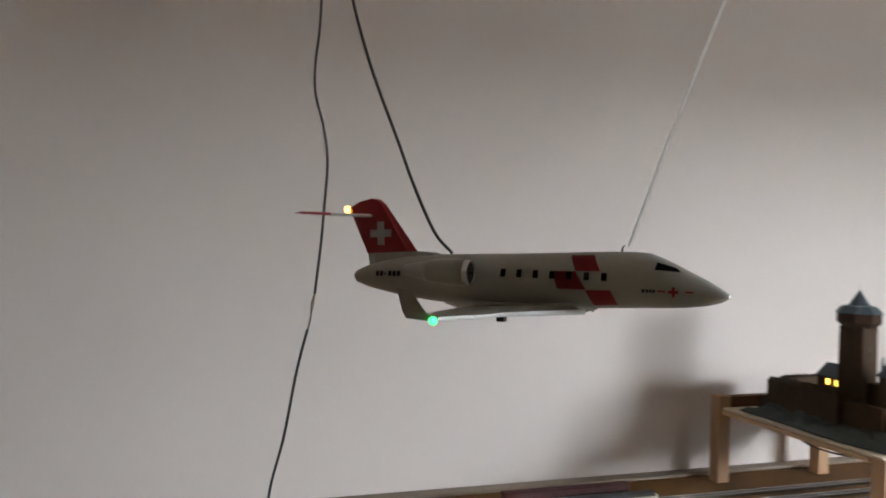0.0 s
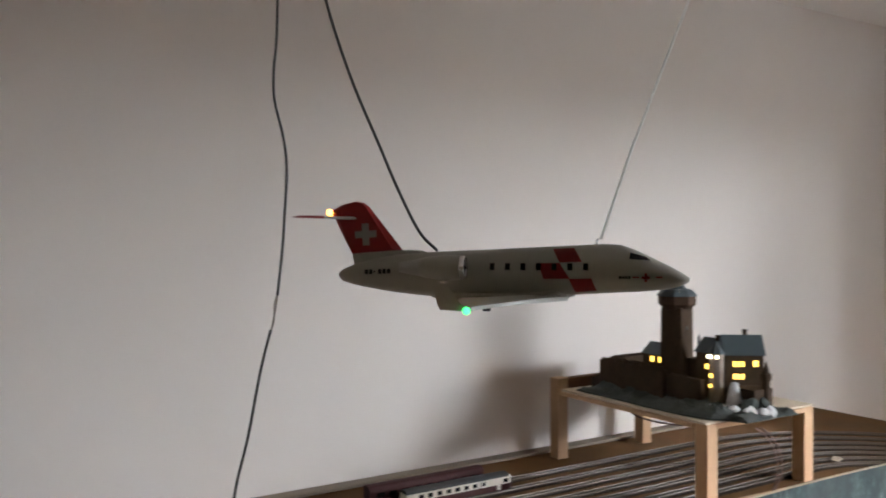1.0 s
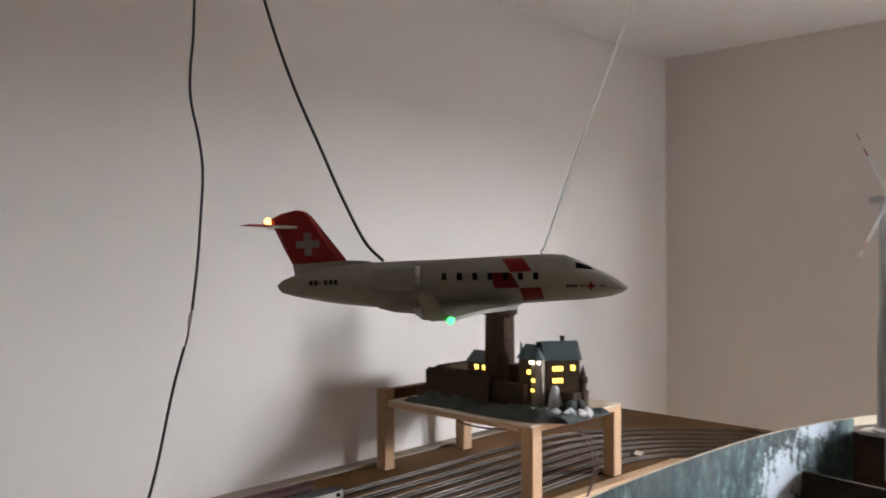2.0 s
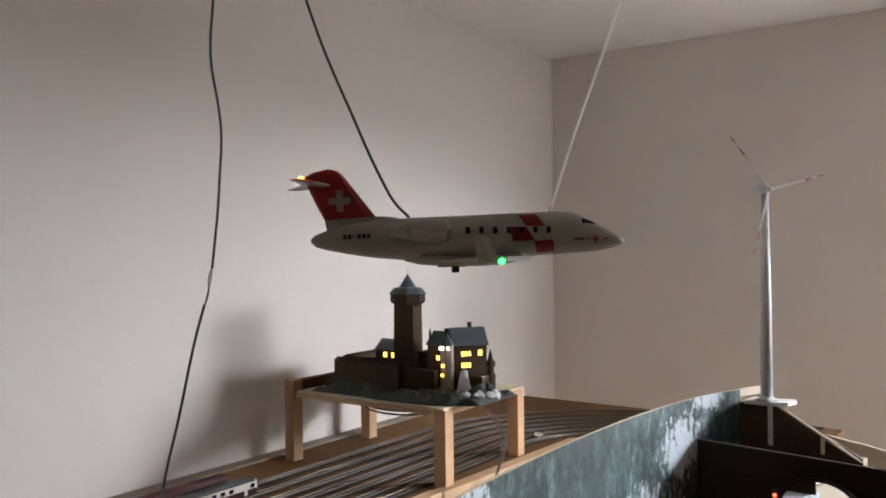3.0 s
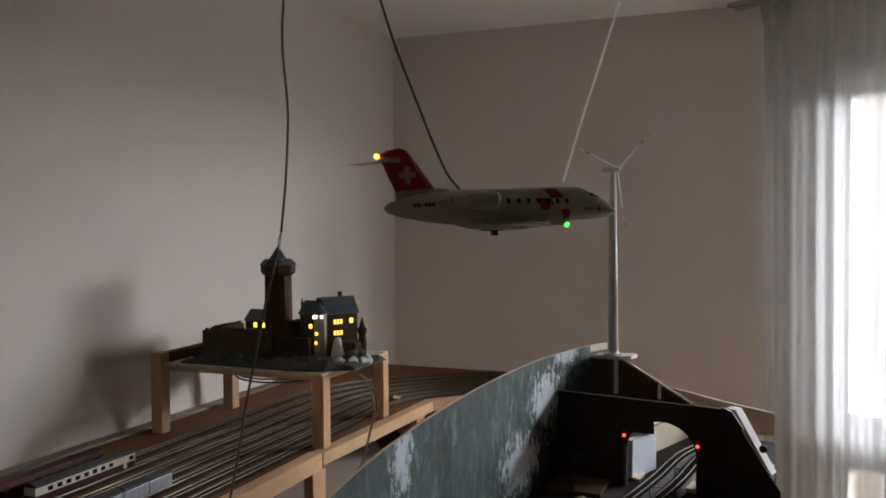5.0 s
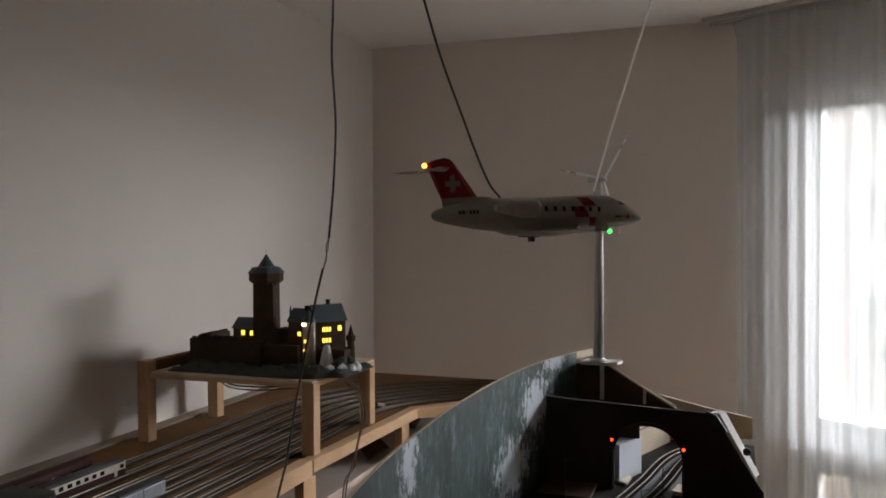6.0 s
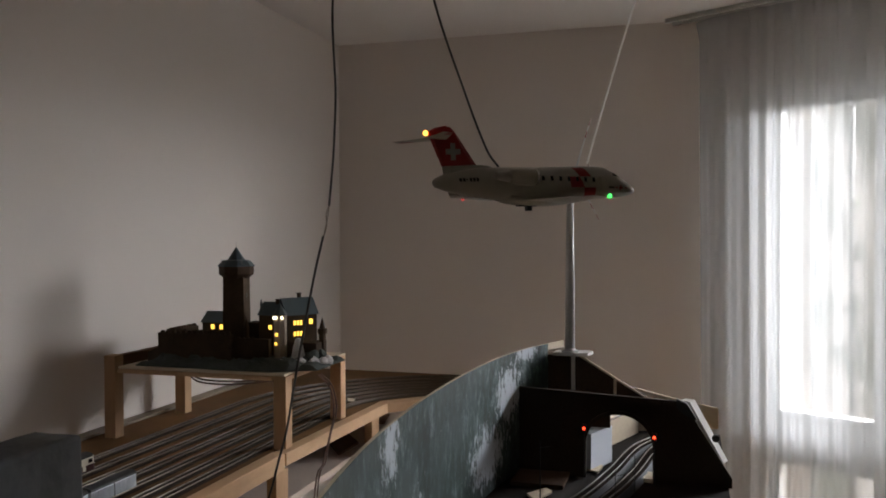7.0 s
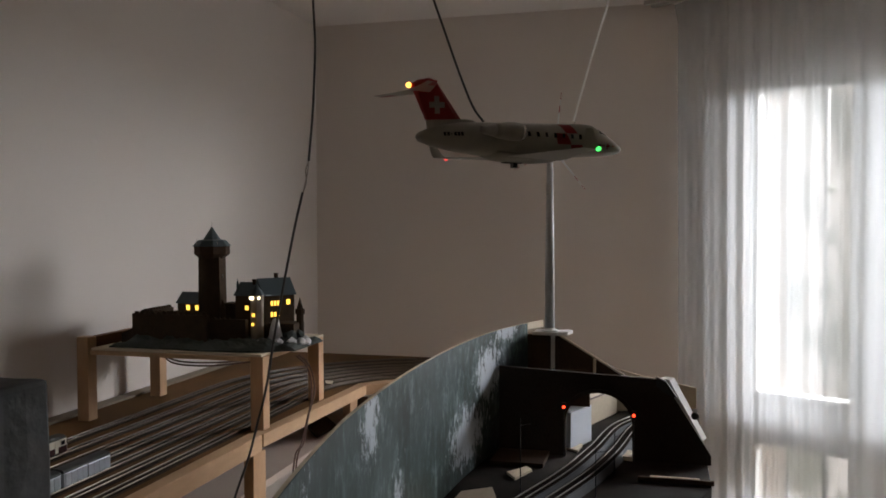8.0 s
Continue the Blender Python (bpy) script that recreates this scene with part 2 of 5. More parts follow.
COACH_RED = surface("coach_wine_red", (0.045, 0.010, 0.010), 0.6, fine=300, coarse=50, vary=0.1, bump=0.05, gloss=0.2)
COACH_CREAM = surface("coach_cream", (0.60, 0.55, 0.45), 0.35, fine=300, coarse=50, vary=0.06, bump=0.05)
COACH_ROOF = surface("coach_grey_roof", (0.045, 0.045, 0.046), 0.65, fine=300, coarse=50, vary=0.15, bump=0.1, gloss=0.2)
WAGON_GREY = surface("wagon_silver_grey", (0.42, 0.46, 0.50), 0.4, 0.25, fine=300, coarse=50, vary=0.08, bump=0.08)
FRAME_WHITE = surface("window_frame_white", (0.78, 0.77, 0.74), 0.4, fine=120, coarse=10, vary=0.03, bump=0.05)
LIT_WINDOW = glow("lit_window", (1.0, 0.62, 0.10), 1.6)
LIT_WHITE = glow("lit_white_window", (1.0, 0.93, 0.66), 3.0)
NAV_GREEN = glow("green_navigation_light", (0.02, 1.0, 0.15), 1.8)
NAV_RED = glow("red_navigation_light", (1.0, 0.06, 0.06), 2.5)
NAV_WHITE = glow("white_nose_light", (1.0, 0.95, 0.9), 2.0)
BEACON = glow("amber_beacon", (1.0, 0.42, 0.07), 3.6)
SIGNAL_RED = glow("red_signal_light", (1.0, 0.05, 0.02), 4.0)


def forest_print():
    """A printed photograph of misty conifers: vertical trees, drifting mist."""
    m = bpy.data.materials.new("forest_print")
    m.use_nodes = True
    nt = m.node_tree
    b = nt.nodes["Principled BSDF"]
    tc = nt.nodes.new("ShaderNodeTexCoord")

    def tex(scale, stretch, detail=6, rough=0.6):
        mp = nt.nodes.new("ShaderNodeMapping")
        mp.inputs["Scale"].default_value = stretch
        n = nt.nodes.new("ShaderNodeTexNoise")
        n.inputs["Scale"].default_value, n.inputs["Detail"].default_value, n.inputs["Roughness"].default_value = scale, detail, rough
        nt.links.new(tc.outputs["Object"], mp.inputs["Vector"])
        nt.links.new(mp.outputs["Vector"], n.inputs["Vector"])
        return n.outputs["Fac"]

    def ramp(fac, stops):
        r = nt.nodes.new("ShaderNodeValToRGB")
        e = r.color_ramp.elements
        e[0].position, e[0].color = stops[0][0], (*stops[0][1], 1)
        e[1].position, e[1].color = stops[-1][0], (*stops[-1][1], 1)
        for p, c in stops[1:-1]:
            k = e.new(p)
            k.color = (*c, 1)
        nt.links.new(fac, r.inputs["Fac"])
        return r.outputs["Color"]

    def math_node(op, p, q, clamp=False):
        k = nt.nodes.new("ShaderNodeMath")
        k.operation, k.use_clamp = op, clamp
        for i, v in enumerate((p, q)):
            if isinstance(v, (int, float)):
                k.inputs[i].default_value = v
            else:
                nt.links.new(v, k.inputs[i])
        return k.outputs[0]

    def patch(x, z, rx, rz):
        """A soft oval of the photograph, 1 in its middle."""
        mp = nt.nodes.new("ShaderNodeMapping")
        mp.inputs["Location"].default_value = (-x / rx, 0, -z / rz)
        mp.inputs["Scale"].default_value = (1 / rx, 0, 1 / rz)
        g = nt.nodes.new("ShaderNodeTexGradient")
        g.gradient_type = "SPHERICAL"
        nt.links.new(tc.outputs["Object"], mp.inputs["Vector"])
        nt.links.new(mp.outputs["Vector"], g.inputs["Vector"])
        return g.outputs["Fac"]

    def blend(fac, one, two):
        k = nt.nodes.new("ShaderNodeMix")
        k.data_type = "RGBA"
        nt.links.new(fac, k.inputs["Factor"])
        for i, v in ((6, one), (7, two)):
            if isinstance(v, tuple):
                k.inputs[i].default_value = (*v, 1)
            else:
                nt.links.new(v, k.inputs[i])
        return k.outputs[2]

    both = math_node("ADD", math_node("MULTIPLY", tex(58, (1, 1, 0.50), 9, 0.74), 0.62), math_node("MULTIPLY", tex(15, (1, 1, 0.6), 5, 0.6), 0.38))
    trees = ramp(both, [(0.42, (0.003, 0.012, 0.010)), (0.495, (0.014, 0.038, 0.035)), (0.55, (0.055, 0.098, 0.093)), (0.63, (0.22, 0.27, 0.275))])
    haze = ramp(tex(7, (1.0, 1, 0.9), 4, 0.55), [(0.47, (0, 0, 0)), (0.72, (0.38, 0.38, 0.38))])
    base = blend(haze, trees, (0.125, 0.165, 0.168))
    # bright clearings of mist, broken by tree tops
    spots = 0.0
    for x, z, rx, rz, k in ((0.560, 1.215, 0.14, 0.11, 1.0), (0.42, 1.105, 0.20, 0.11, 1.0), (0.665, 1.305, 0.10, 0.050, 1.1), (-0.185, 1.275, 0.085, 0.10, 0.95), (-0.03, 1.13, 0.06, 0.08, 0.7), (-0.52, 1.20, 0.10, 0.14, 0.8), (-0.36, 1.08, 0.12, 0.09, 0.7)):
        spots = math_node("MAXIMUM", spots, math_node("MULTIPLY", patch(x, z, rx, rz), k))
    ragged = tex(66, (1.2, 1, 0.62), 9, 0.78)
    white = math_node("MULTIPLY", math_node("ADD", math_node("ADD", math_node("MULTIPLY", spots, 0.36), ragged), -0.655), 13.0, True)
    picture = blend(white, base, (0.58, 0.63, 0.68))
    nt.links.new(picture, b.inputs["Base Color"])
    b.inputs["Roughness"].default_value = 0.45
    return m


def thread_material():
    """White nylon that lets light through."""
    m = bpy.data.materials.new("white_nylon")
    m.use_nodes = True
    nt = m.node_tree
    nt.nodes.remove(nt.nodes["Principled BSDF"])
    tl, df, gl, mx, my = (nt.nodes.new(k) for k in ("ShaderNodeBsdfTranslucent", "ShaderNodeBsdfDiffuse", "ShaderNodeBsdfGlossy", "ShaderNodeMixShader", "ShaderNodeMixShader"))
    for k in (tl, df, gl):
        k.inputs["Color"].default_value = (0.93, 0.92, 0.89, 1)
    gl.inputs["Roughness"].default_value = 0.45
    mx.inputs["Fac"].default_value, my.inputs["Fac"].default_value = 0.05, 0.25
    nt.links.new(tl.outputs[0], mx.inputs[1])
    nt.links.new(df.outputs[0], mx.inputs[2])
    nt.links.new(mx.outputs[0], my.inputs[1])
    nt.links.new(gl.outputs[0], my.inputs[2])
    clear, mz = nt.nodes.new("ShaderNodeBsdfTransparent"), nt.nodes.new("ShaderNodeMixShader")
    mz.inputs["Fac"].default_value = 0.98
    nt.links.new(clear.outputs[0], mz.inputs[1])
    nt.links.new(my.outputs[0], mz.inputs[2])
    nt.links.new(mz.outputs[0], nt.nodes["Material Output"].inputs["Surface"])
    return m


def curtain_material():
    m = bpy.data.materials.new("sheer_curtain")
    m.use_nodes = True
    nt = m.node_tree
    nt.nodes.remove(nt.nodes["Principled BSDF"])
    out = nt.nodes["Material Output"]
    tr, tl, df = (nt.nodes.new("ShaderNodeBsdf" + k) for k in ("Transparent", "Translucent", "Diffuse"))
    tl.inputs["Color"].default_value = (0.50, 0.52, 0.535, 1)
    df.inputs["Color"].default_value = (0.58, 0.60, 0.615, 1)
    tc = nt.nodes.new("ShaderNodeTexCoord")
    n = nt.nodes.new("ShaderNodeTexNoise")
    n.inputs["Scale"].default_value = 700
    nt.links.new(tc.outputs["Object"], n.inputs["Vector"])
    mr = nt.nodes.new("ShaderNodeMapRange")
    mr.inputs["To Min"].default_value, mr.inputs["To Max"].default_value = 0.40, 0.56
    nt.links.new(n.outputs["Fac"], mr.inputs["Value"])
    cloth, mix = nt.nodes.new("ShaderNodeMixShader"), nt.nodes.new("ShaderNodeMixShader")
    cloth.inputs["Fac"].default_value = 0.45
    nt.links.new(tl.outputs[0], cloth.inputs[1])
    nt.links.new(df.outputs[0], cloth.inputs[2])
    nt.links.new(mr.outputs[0], mix.inputs["Fac"])
    nt.links.new(tr.outputs[0], mix.inputs[1])
    nt.links.new(cloth.outputs[0], mix.inputs[2])
    nt.links.new(mix.outputs[0], out.inputs["Surface"])
    return m


def pane_material():
    m = bpy.data.materials.new("window_glass")
    m.use_nodes = True
    b = m.node_tree.nodes["Principled BSDF"]
    b.inputs["Base Color"].default_value = (1, 1, 1, 1)
    b.inputs["Roughness"].default_value = 0.02
    b.inputs["Transmission Weight"].default_value = 1.0
    b.inputs["IOR"].default_value = 1.02
    return m


def garden_material():
    """Overcast daylight outside: white sky, pale trunks and leaves, pale lawn."""
    m = bpy.data.materials.new("garden_backdrop")
    m.use_nodes = True
    nt = m.node_tree
    nt.nodes.remove(nt.nodes["Principled BSDF"])
    em = nt.nodes.new("ShaderNodeEmission")
    tc = nt.nodes.new("ShaderNodeTexCoord")
    mp = nt.nodes.new("ShaderNodeMapping")
    mp.inputs["Scale"].default_value = (1, 1, 0.6)
    n = nt.nodes.new("ShaderNodeTexNoise")
    n.inputs["Scale"].default_value, n.inputs["Detail"].default_value = 2.2, 8
    nt.links.new(tc.outputs["Object"], mp.inputs["Vector"])
    nt.links.new(mp.outputs["Vector"], n.inputs["Vector"])
    r = nt.nodes.new("ShaderNodeValToRGB")
    e = r.color_ramp.elements
    e[0].position, e[0].color = 0.42, (0.34, 0.36, 0.32, 1)
    e[1].position, e[1].color = 0.56, (1.0, 1.0, 1.0, 1)
    nt.links.new(n.outputs["Fac"], r.inputs["Fac"])
    nt.links.new(r.outputs["Color"], em.inputs["Color"])
    em.inputs["Strength"].default_value = GARDEN
    nt.links.new(em.outputs[0], nt.nodes["Material Output"].inputs["Surface"])
    return m


THREAD = thread_material()
FOREST, CURTAIN, PANE, OUTSIDE = forest_print(), curtain_material(), pane_material(), garden_material()

# ---- the room ----
CX, CY = 2.2, 0.78  # where the curtain meets the far wall
DX, DY = -0.478, -0.878  # along the window wall
NX, NY = 0.878, -0.478  # out through the window wall


def on_c(s, out=0.0):
    return CX + DX * s + NX * out, CY + DY * s + NY * out


WALL_C = 0.10  # the window wall's inner face lies this far behind the curtain
TURN_C = math.degrees(math.atan2(DY, DX))


def room():
    x0, y0, h = -3.0, -2.6, 2.45
    part("wall_north", boxes(((x0 - 0.2, 2.2, 0), (2.4, 2.4, h))), PLASTER, kind="structure", label="off-white plastered wall behind the train table")
    part("wall_east", boxes(((2.2, 0.2, 0), (2.4, 2.2, h))), PLASTER, kind="structure", label="off-white plastered end wall")
    # west and south walls stay out of view; their brown tunes the bounce
    part("wall_west", boxes(((x0 - 0.2, y0, 0), (x0, 2.2, h))), UNSEEN_WALL, kind="structure", label="unseen brown wall, coloured to tune the bounced light")
    part("wall_south", boxes(((x0 - 0.2, y0 - 0.2, 0), (1.2, y0, h))), UNSEEN_WALL, kind="structure", label="unseen brown wall, coloured to tune the bounced light")
    part("floor", boxes(((x0 - 0.2, y0 - 0.2, -0.1), (2.7, 2.4, 0))), FLOOR, kind="structure", label="brown wooden floor")
    part("ceiling", boxes(((x0 - 0.2, y0 - 0.2, h), (2.9, 2.4, h + 0.15))), CEIL, kind="structure", label="white painted ceiling")
    # the window wall, in its own frame: x along the wall, y into the room, z up
    e = on_c(0, WALL_C)
    frame_c = Matrix.Translation((e[0], e[1], 0)) @ Matrix.Rotation(radians(TURN_C), 4, "Z")
    # with x along the wall, the outside lies at +y when the turn is as given
    side = 1.0 if (frame_c.to_3x3() @ Vector((0, 1, 0))).dot(Vector((NX, NY, 0))) > 0 else -1.0

    def wall_part(name, items, mat, parent=None, label="", kind="", bevel=0.0):
        bm = bmesh.new()
        for lo, hi in items:
            ya, yb = sorted((lo[1] * side, hi[1] * side))
            box(bm, (lo[0], ya, lo[2]), (hi[0], yb, hi[2]), bevel)
        ob = part(name, bm, mat, parent, label, kind)
        if parent is None:
            ob.matrix_basis = frame_c
        return ob

    a, b, lo, hi = 0.408, 1.56, 0.10, 2.108
    wall_part("wall_window", [((-0.35, 0, 0), (a, 0.3, h)), ((b, 0, 0), (4.2, 0.3, h)), ((a, 0, hi), (b, 0.3, h)), ((a, 0, 0), (b, 0.3, lo))], PLASTER, kind="structure",
              label="off-white plastered wall with a tall window")
    win = thing("window_1", label="tall white two-leaf window behind a sheer curtain", category="window", kind="structure")
    win.matrix_basis = frame_c
    y1, y2 = 0.05, 0.12
    wall_part("window_frame", [((a, y1, lo), (a + 0.022, y2, hi)), ((b - 0.05, y1, lo), (b, y2, hi)), ((a + 0.022, y1, hi - 0.035), (b - 0.05, y2, hi)), ((a + 0.022, y1, lo), (b - 0.05, y2, lo + 0.05)),
                               ((0.808, y1, lo + 0.05), (0.90, y2, hi - 0.035)), ((a + 0.022, y1 + 0.002, 0.72), (0.808, y2, 0.885)), ((0.90, y1 + 0.002, 0.72), (b - 0.05, y2, 0.885))], FRAME_WHITE, win, bevel=0.004)
    for p, q in ((a + 0.022, 0.808), (0.90, b - 0.05)):
        for z1, z2 in ((0.885, hi - 0.035), (lo + 0.05, 0.72)):
            t = 0.020
            wall_part("casement", [((p, 0.03, z1), (p + t, 0.10, z2)), ((q - t, 0.03, z1), (q, 0.10, z2)), ((p + t, 0.03, z2 - t), (q - t, 0.10, z2)), ((p + t, 0.03, z1), (q - t, 0.10, z1 + t))], FRAME_WHITE, win, bevel=0.003)
            g = wall_part("pane", [((p + t - 0.003, 0.062, z1 + t - 0.003), (q - t + 0.003, 0.068, z2 - t + 0.003))], PANE, win)
            g.visible_shadow = False
    wall_part("window_handle", [((0.845, 0.034, 1.405), (0.865, 0.05, 1.475)), ((0.848, 0.022, 1.43), (0.862, 0.034, 1.445)), ((0.849, 0.012, 1.33), (0.861, 0.022, 1.45))], FRAME_WHITE, win, "white window handle", bevel=0.003)
    wall_part("window_sill", [((a, -0.03, lo - 0.025), (b, 0.05, lo))], FRAME_WHITE, win, bevel=0.004)
    # garden seen through the window
    bd = bmesh.new()
    ya, yb = sorted((5.0 * side, 5.02 * side))
    box(bd, (-6, ya, -1.5), (9, yb, 6))
    ob = part("backdrop", bd, OUTSIDE, kind="structure", label="bright overcast garden outside the window")
    ob.matrix_basis = frame_c
    part("ground", boxes(((1.5, -9.0, -1.6), (11.0, 5.0, -1.5))), LAWN, kind="structure", label="pale garden ground far below the window")
    for s, out, r in ((-0.15, 2.0, 0.022), (0.08, 2.02, 0.018)):
        x, y = on_c(s, out)
        tree = thing("birch_tree", label="slim birch with pale blotched bark outside the window", category="tree", group="birches in the garden")
        bm = bmesh.new()
        tube(bm, smooth_line([(x, y, -1.499), (x + 0.012, y, 0.5), (x - 0.01, y + 0.012, 2.0), (x + 0.01, y, 3.6)], 6), [r * (1.1 - 0.4 * k / 18) for k in range(19)], 10)
        part("trunk", bm, BIRCH, tree, smooth=True)
        rng = random.Random(int(s * 1000))
        bm = bmesh.new()
        for k in range(34):
            z, w = rng.uniform(0.3, 3.4), rng.gauss(0.0, 0.028 if r > 0.02 else 0.012)
            q = rng.uniform(0.012, 0.034 if r > 0.02 else 0.024)
            rough_lump(bm, (x + w * DX, y + w * DY, z), (q, q, q * rng.uniform(0.6, 1.6)), k + 40, 2)
        part("foliage", bm, LEAF, tree, "small pale green leaf clumps")
        for k in range(8):
            z = rng.uniform(0.4, 2.6)
            w = rng.choice((-1, 1)) * rng.uniform(0.06, 0.22)
            bm = bmesh.new()
            tube(bm, [(x, y, z), (x + w * 0.5 * DX, y + w * 0.5 * DY, z + 0.05), (x + w * DX, y + w * DY, z + 0.02)], [0.005, 0.003, 0.002], 5)
            part("limb", bm, BIRCH, tree)


def curtain():
    """A sheer curtain hung in folds from a ceiling rail."""
    c = thing("curtain", label="white sheer curtain hanging in soft folds before the window", category="curtain")
    rng = random.Random(7)
    s, i, cols = 0.15, 0, []
    ph, amp, per = 0.0, 0.014, 0.075
    while s < 2.5:
        edge = max(0.0, 1.0 - (s - 0.15) / 0.16)  # the free edge hangs back towards the wall
        out = (amp * math.sin(ph) + 0.004 * math.sin(2.3 * ph + 1.0)) * (1 - 0.7 * edge) + 0.065 * edge ** 2
        cols.append((s, out))
        s += 0.006
        ph += 2 * math.pi * 0.006 / per
        if i % 12 == 0:
            per, amp = rng.uniform(0.07, 0.15), rng.uniform(0.006, 0.018)
        i += 1
    zs = [0.03, 0.5, 1.0, 1.5, 2.0, 2.36, 2.43]
    verts, faces = [], []
    for k, (s, out) in enumerate(cols):
        for z in zs:
            f = 0.55 if z > 2.4 else 1.0
            drift = 0.006 * math.sin(3.1 * s + 1.7 * z)
            verts.append((*on_c(s + drift, out * f), z))
    n = len(zs)
    for k in range(len(cols) - 1):
        for j in range(n - 1):
            faces.append((k * n + j, (k + 1) * n + j, (k + 1) * n + j + 1, k * n + j + 1))
    raw_mesh("fabric", verts, faces, CURTAIN, c, smooth=True)
    bm = bmesh.new()
    for w in (-0.03, 0.025):
        p, q = on_c(0.05, w), on_c(2.6, w)
        ang = math.atan2(q[1] - p[1], q[0] - p[0])
        ln = math.hypot(q[0] - p[0], q[1] - p[1])
        box(bm, (0, -0.010, 2.432), (ln, 0.010, 2.449), 0.002, Matrix.Translation((p[0], p[1], 0)) @ Matrix.Rotation(ang, 4, "Z"))
    part("curtain_rail", bm, GREY_PLASTIC, c, "grey double curtain rail on the ceiling")


# ---- the train table ----
TT = 1.058  # table top
ARC = (0.965, 1.33)  # centre of the track curve
TRACK_Y = (1.675, 1.725, 1.780, 1.832, 1.886, 1.947, 2.012)


def train_table():
    t = thing("train_table", label="long wooden model railway table along the wall", category="table")
    bm = bmesh.new()
    inner = [(0.45, 1.632), (1.12, 1.600), (1.30, 1.42), (1.30, 0.95)]
    outer = [(1.672, 0.95), (1.672, 2.196), (-2.95, 2.196), (-2.95, 1.632)]
    prism(bm, inner + outer, TT - 0.016, TT)
    part("tabletop", bm, BOARD, t, "brown fibreboard table top")
    part("front_beam", boxes(((-2.95, 1.596, 1.021), (0.4735, 1.631, TT + 0.004)), bevel=0.002), PINE, t, "pale pine front beam")
    bm = bmesh.new()
    box(bm, (0.0, 0.0, 1.029), (0.645, 0.034, TT + 0.003), 0.002, Matrix.Translation((0.4765, 1.594, 0)) @ Matrix.Rotation(math.atan2(-0.032, 0.645), 4, "Z"))
    part("front_beam", bm, PINE, t, "pale pine front beam")
    bm = bmesh.new()
    ang = math.atan2(1.42 - 1.60, 1.30 - 1.12)
    box(bm, (0.002, -0.041, 1.029), (0.262, -0.002, TT + 0.003), 0.002, Matrix.Translation((1.12, 1.60, 0)) @ Matrix.Rotation(ang, 4, "Z"))
    part("corner_beam", bm, PINE, t, "pale pine beam set across the corner")
    part("side_beam", boxes(((1.262, 0.95, 1.008), (1.299, 1.385, TT + 0.002)), bevel=0.002), PINE, t)
    part("edge_strip", boxes(((-2.95, 2.158, TT + 0.001), (1.66, 2.197, TT + 0.009)), bevel=0.002), GREY_BROWN, t, "pale strip along the wall")
    for x in (-2.3, -0.9, 0.436, 1.06):
        part("post", boxes(((x, 1.600, 0.001), (x + 0.062, 1.626, 1.0195)), bevel=0.002), PINE_UP, t)
    for x in (-2.0, -0.9, 0.42, 1.2):
        part("rear_post", boxes(((x, 2.12, 0.001), (x + 0.06, 2.165, TT - 0.017)), bevel=0.002), PINE_UP, t)
    part("shelf", boxes(((-2.9, 1.664, 0.880), (1.66, 2.19, 0.900)), bevel=0.001), SHELF, t, "pale board shelf under the table top")
    for x in (-1.6, -0.5, 0.16, 0.70, 0.98):
        part("joist", boxes(((x, 1.664, 1.004), (x + 0.045, 2.19, TT - 0.017)), bevel=0.002), JOIST, t, "brown joist")
    part("post", boxes(((1.60, 0.97, 0.001), (1.655, 1.02, TT - 0.017)), bevel=0.002), PINE_UP, t)


def shelf_sheets():
    for poly in ([(1.164, 1.794), (1.306, 1.787), (1.190, 1.698), (1.041, 1.704)], [(1.455, 1.800), (1.608, 1.830), (1.628, 1.751), (1.477, 1.717)]):
        b = thing("dark_sheet", label="thin dark reddish brown sheet on the shelf under the table", category="board", group="boards on the shelf")
        part("sheet", prism(bmesh.new(), poly, 0.9005, 0.906), JOIST, b)


def table_scrap():
    b = thing("plywood_offcut", label="tiny pale scrap of plywood lying on the train table", category="board")
    part("sheet", prism(bmesh.new(), [(1.119, 1.707), (1.11, 1.677), (1.077, 1.667), (1.079, 1.689)], TT + 0.0062, TT + 0.008), CREAM, b)


def track_point(y, d):
    """A place d metres along the track whose straight runs at y, and the way it heads."""
    r, start = y - ARC[1], -2.6
    run = ARC[0] - start
    if d < run:
        return start + d, y, 0.0
    a = (d - run) / r
    if a < math.pi / 2:
        return ARC[0] + r * math.sin(a), ARC[1] + r * math.cos(a), -a
    return ARC[0] + r, ARC[1] - (d - run - r * math.pi / 2), -math.pi / 2


RAIL_SECTION = ((-0.0008, 0.0025), (-0.0008, 0.0044), (-0.0004, 0.0056), (0.0004, 0.0056), (0.0008, 0.0044), (0.0008, 0.0025))


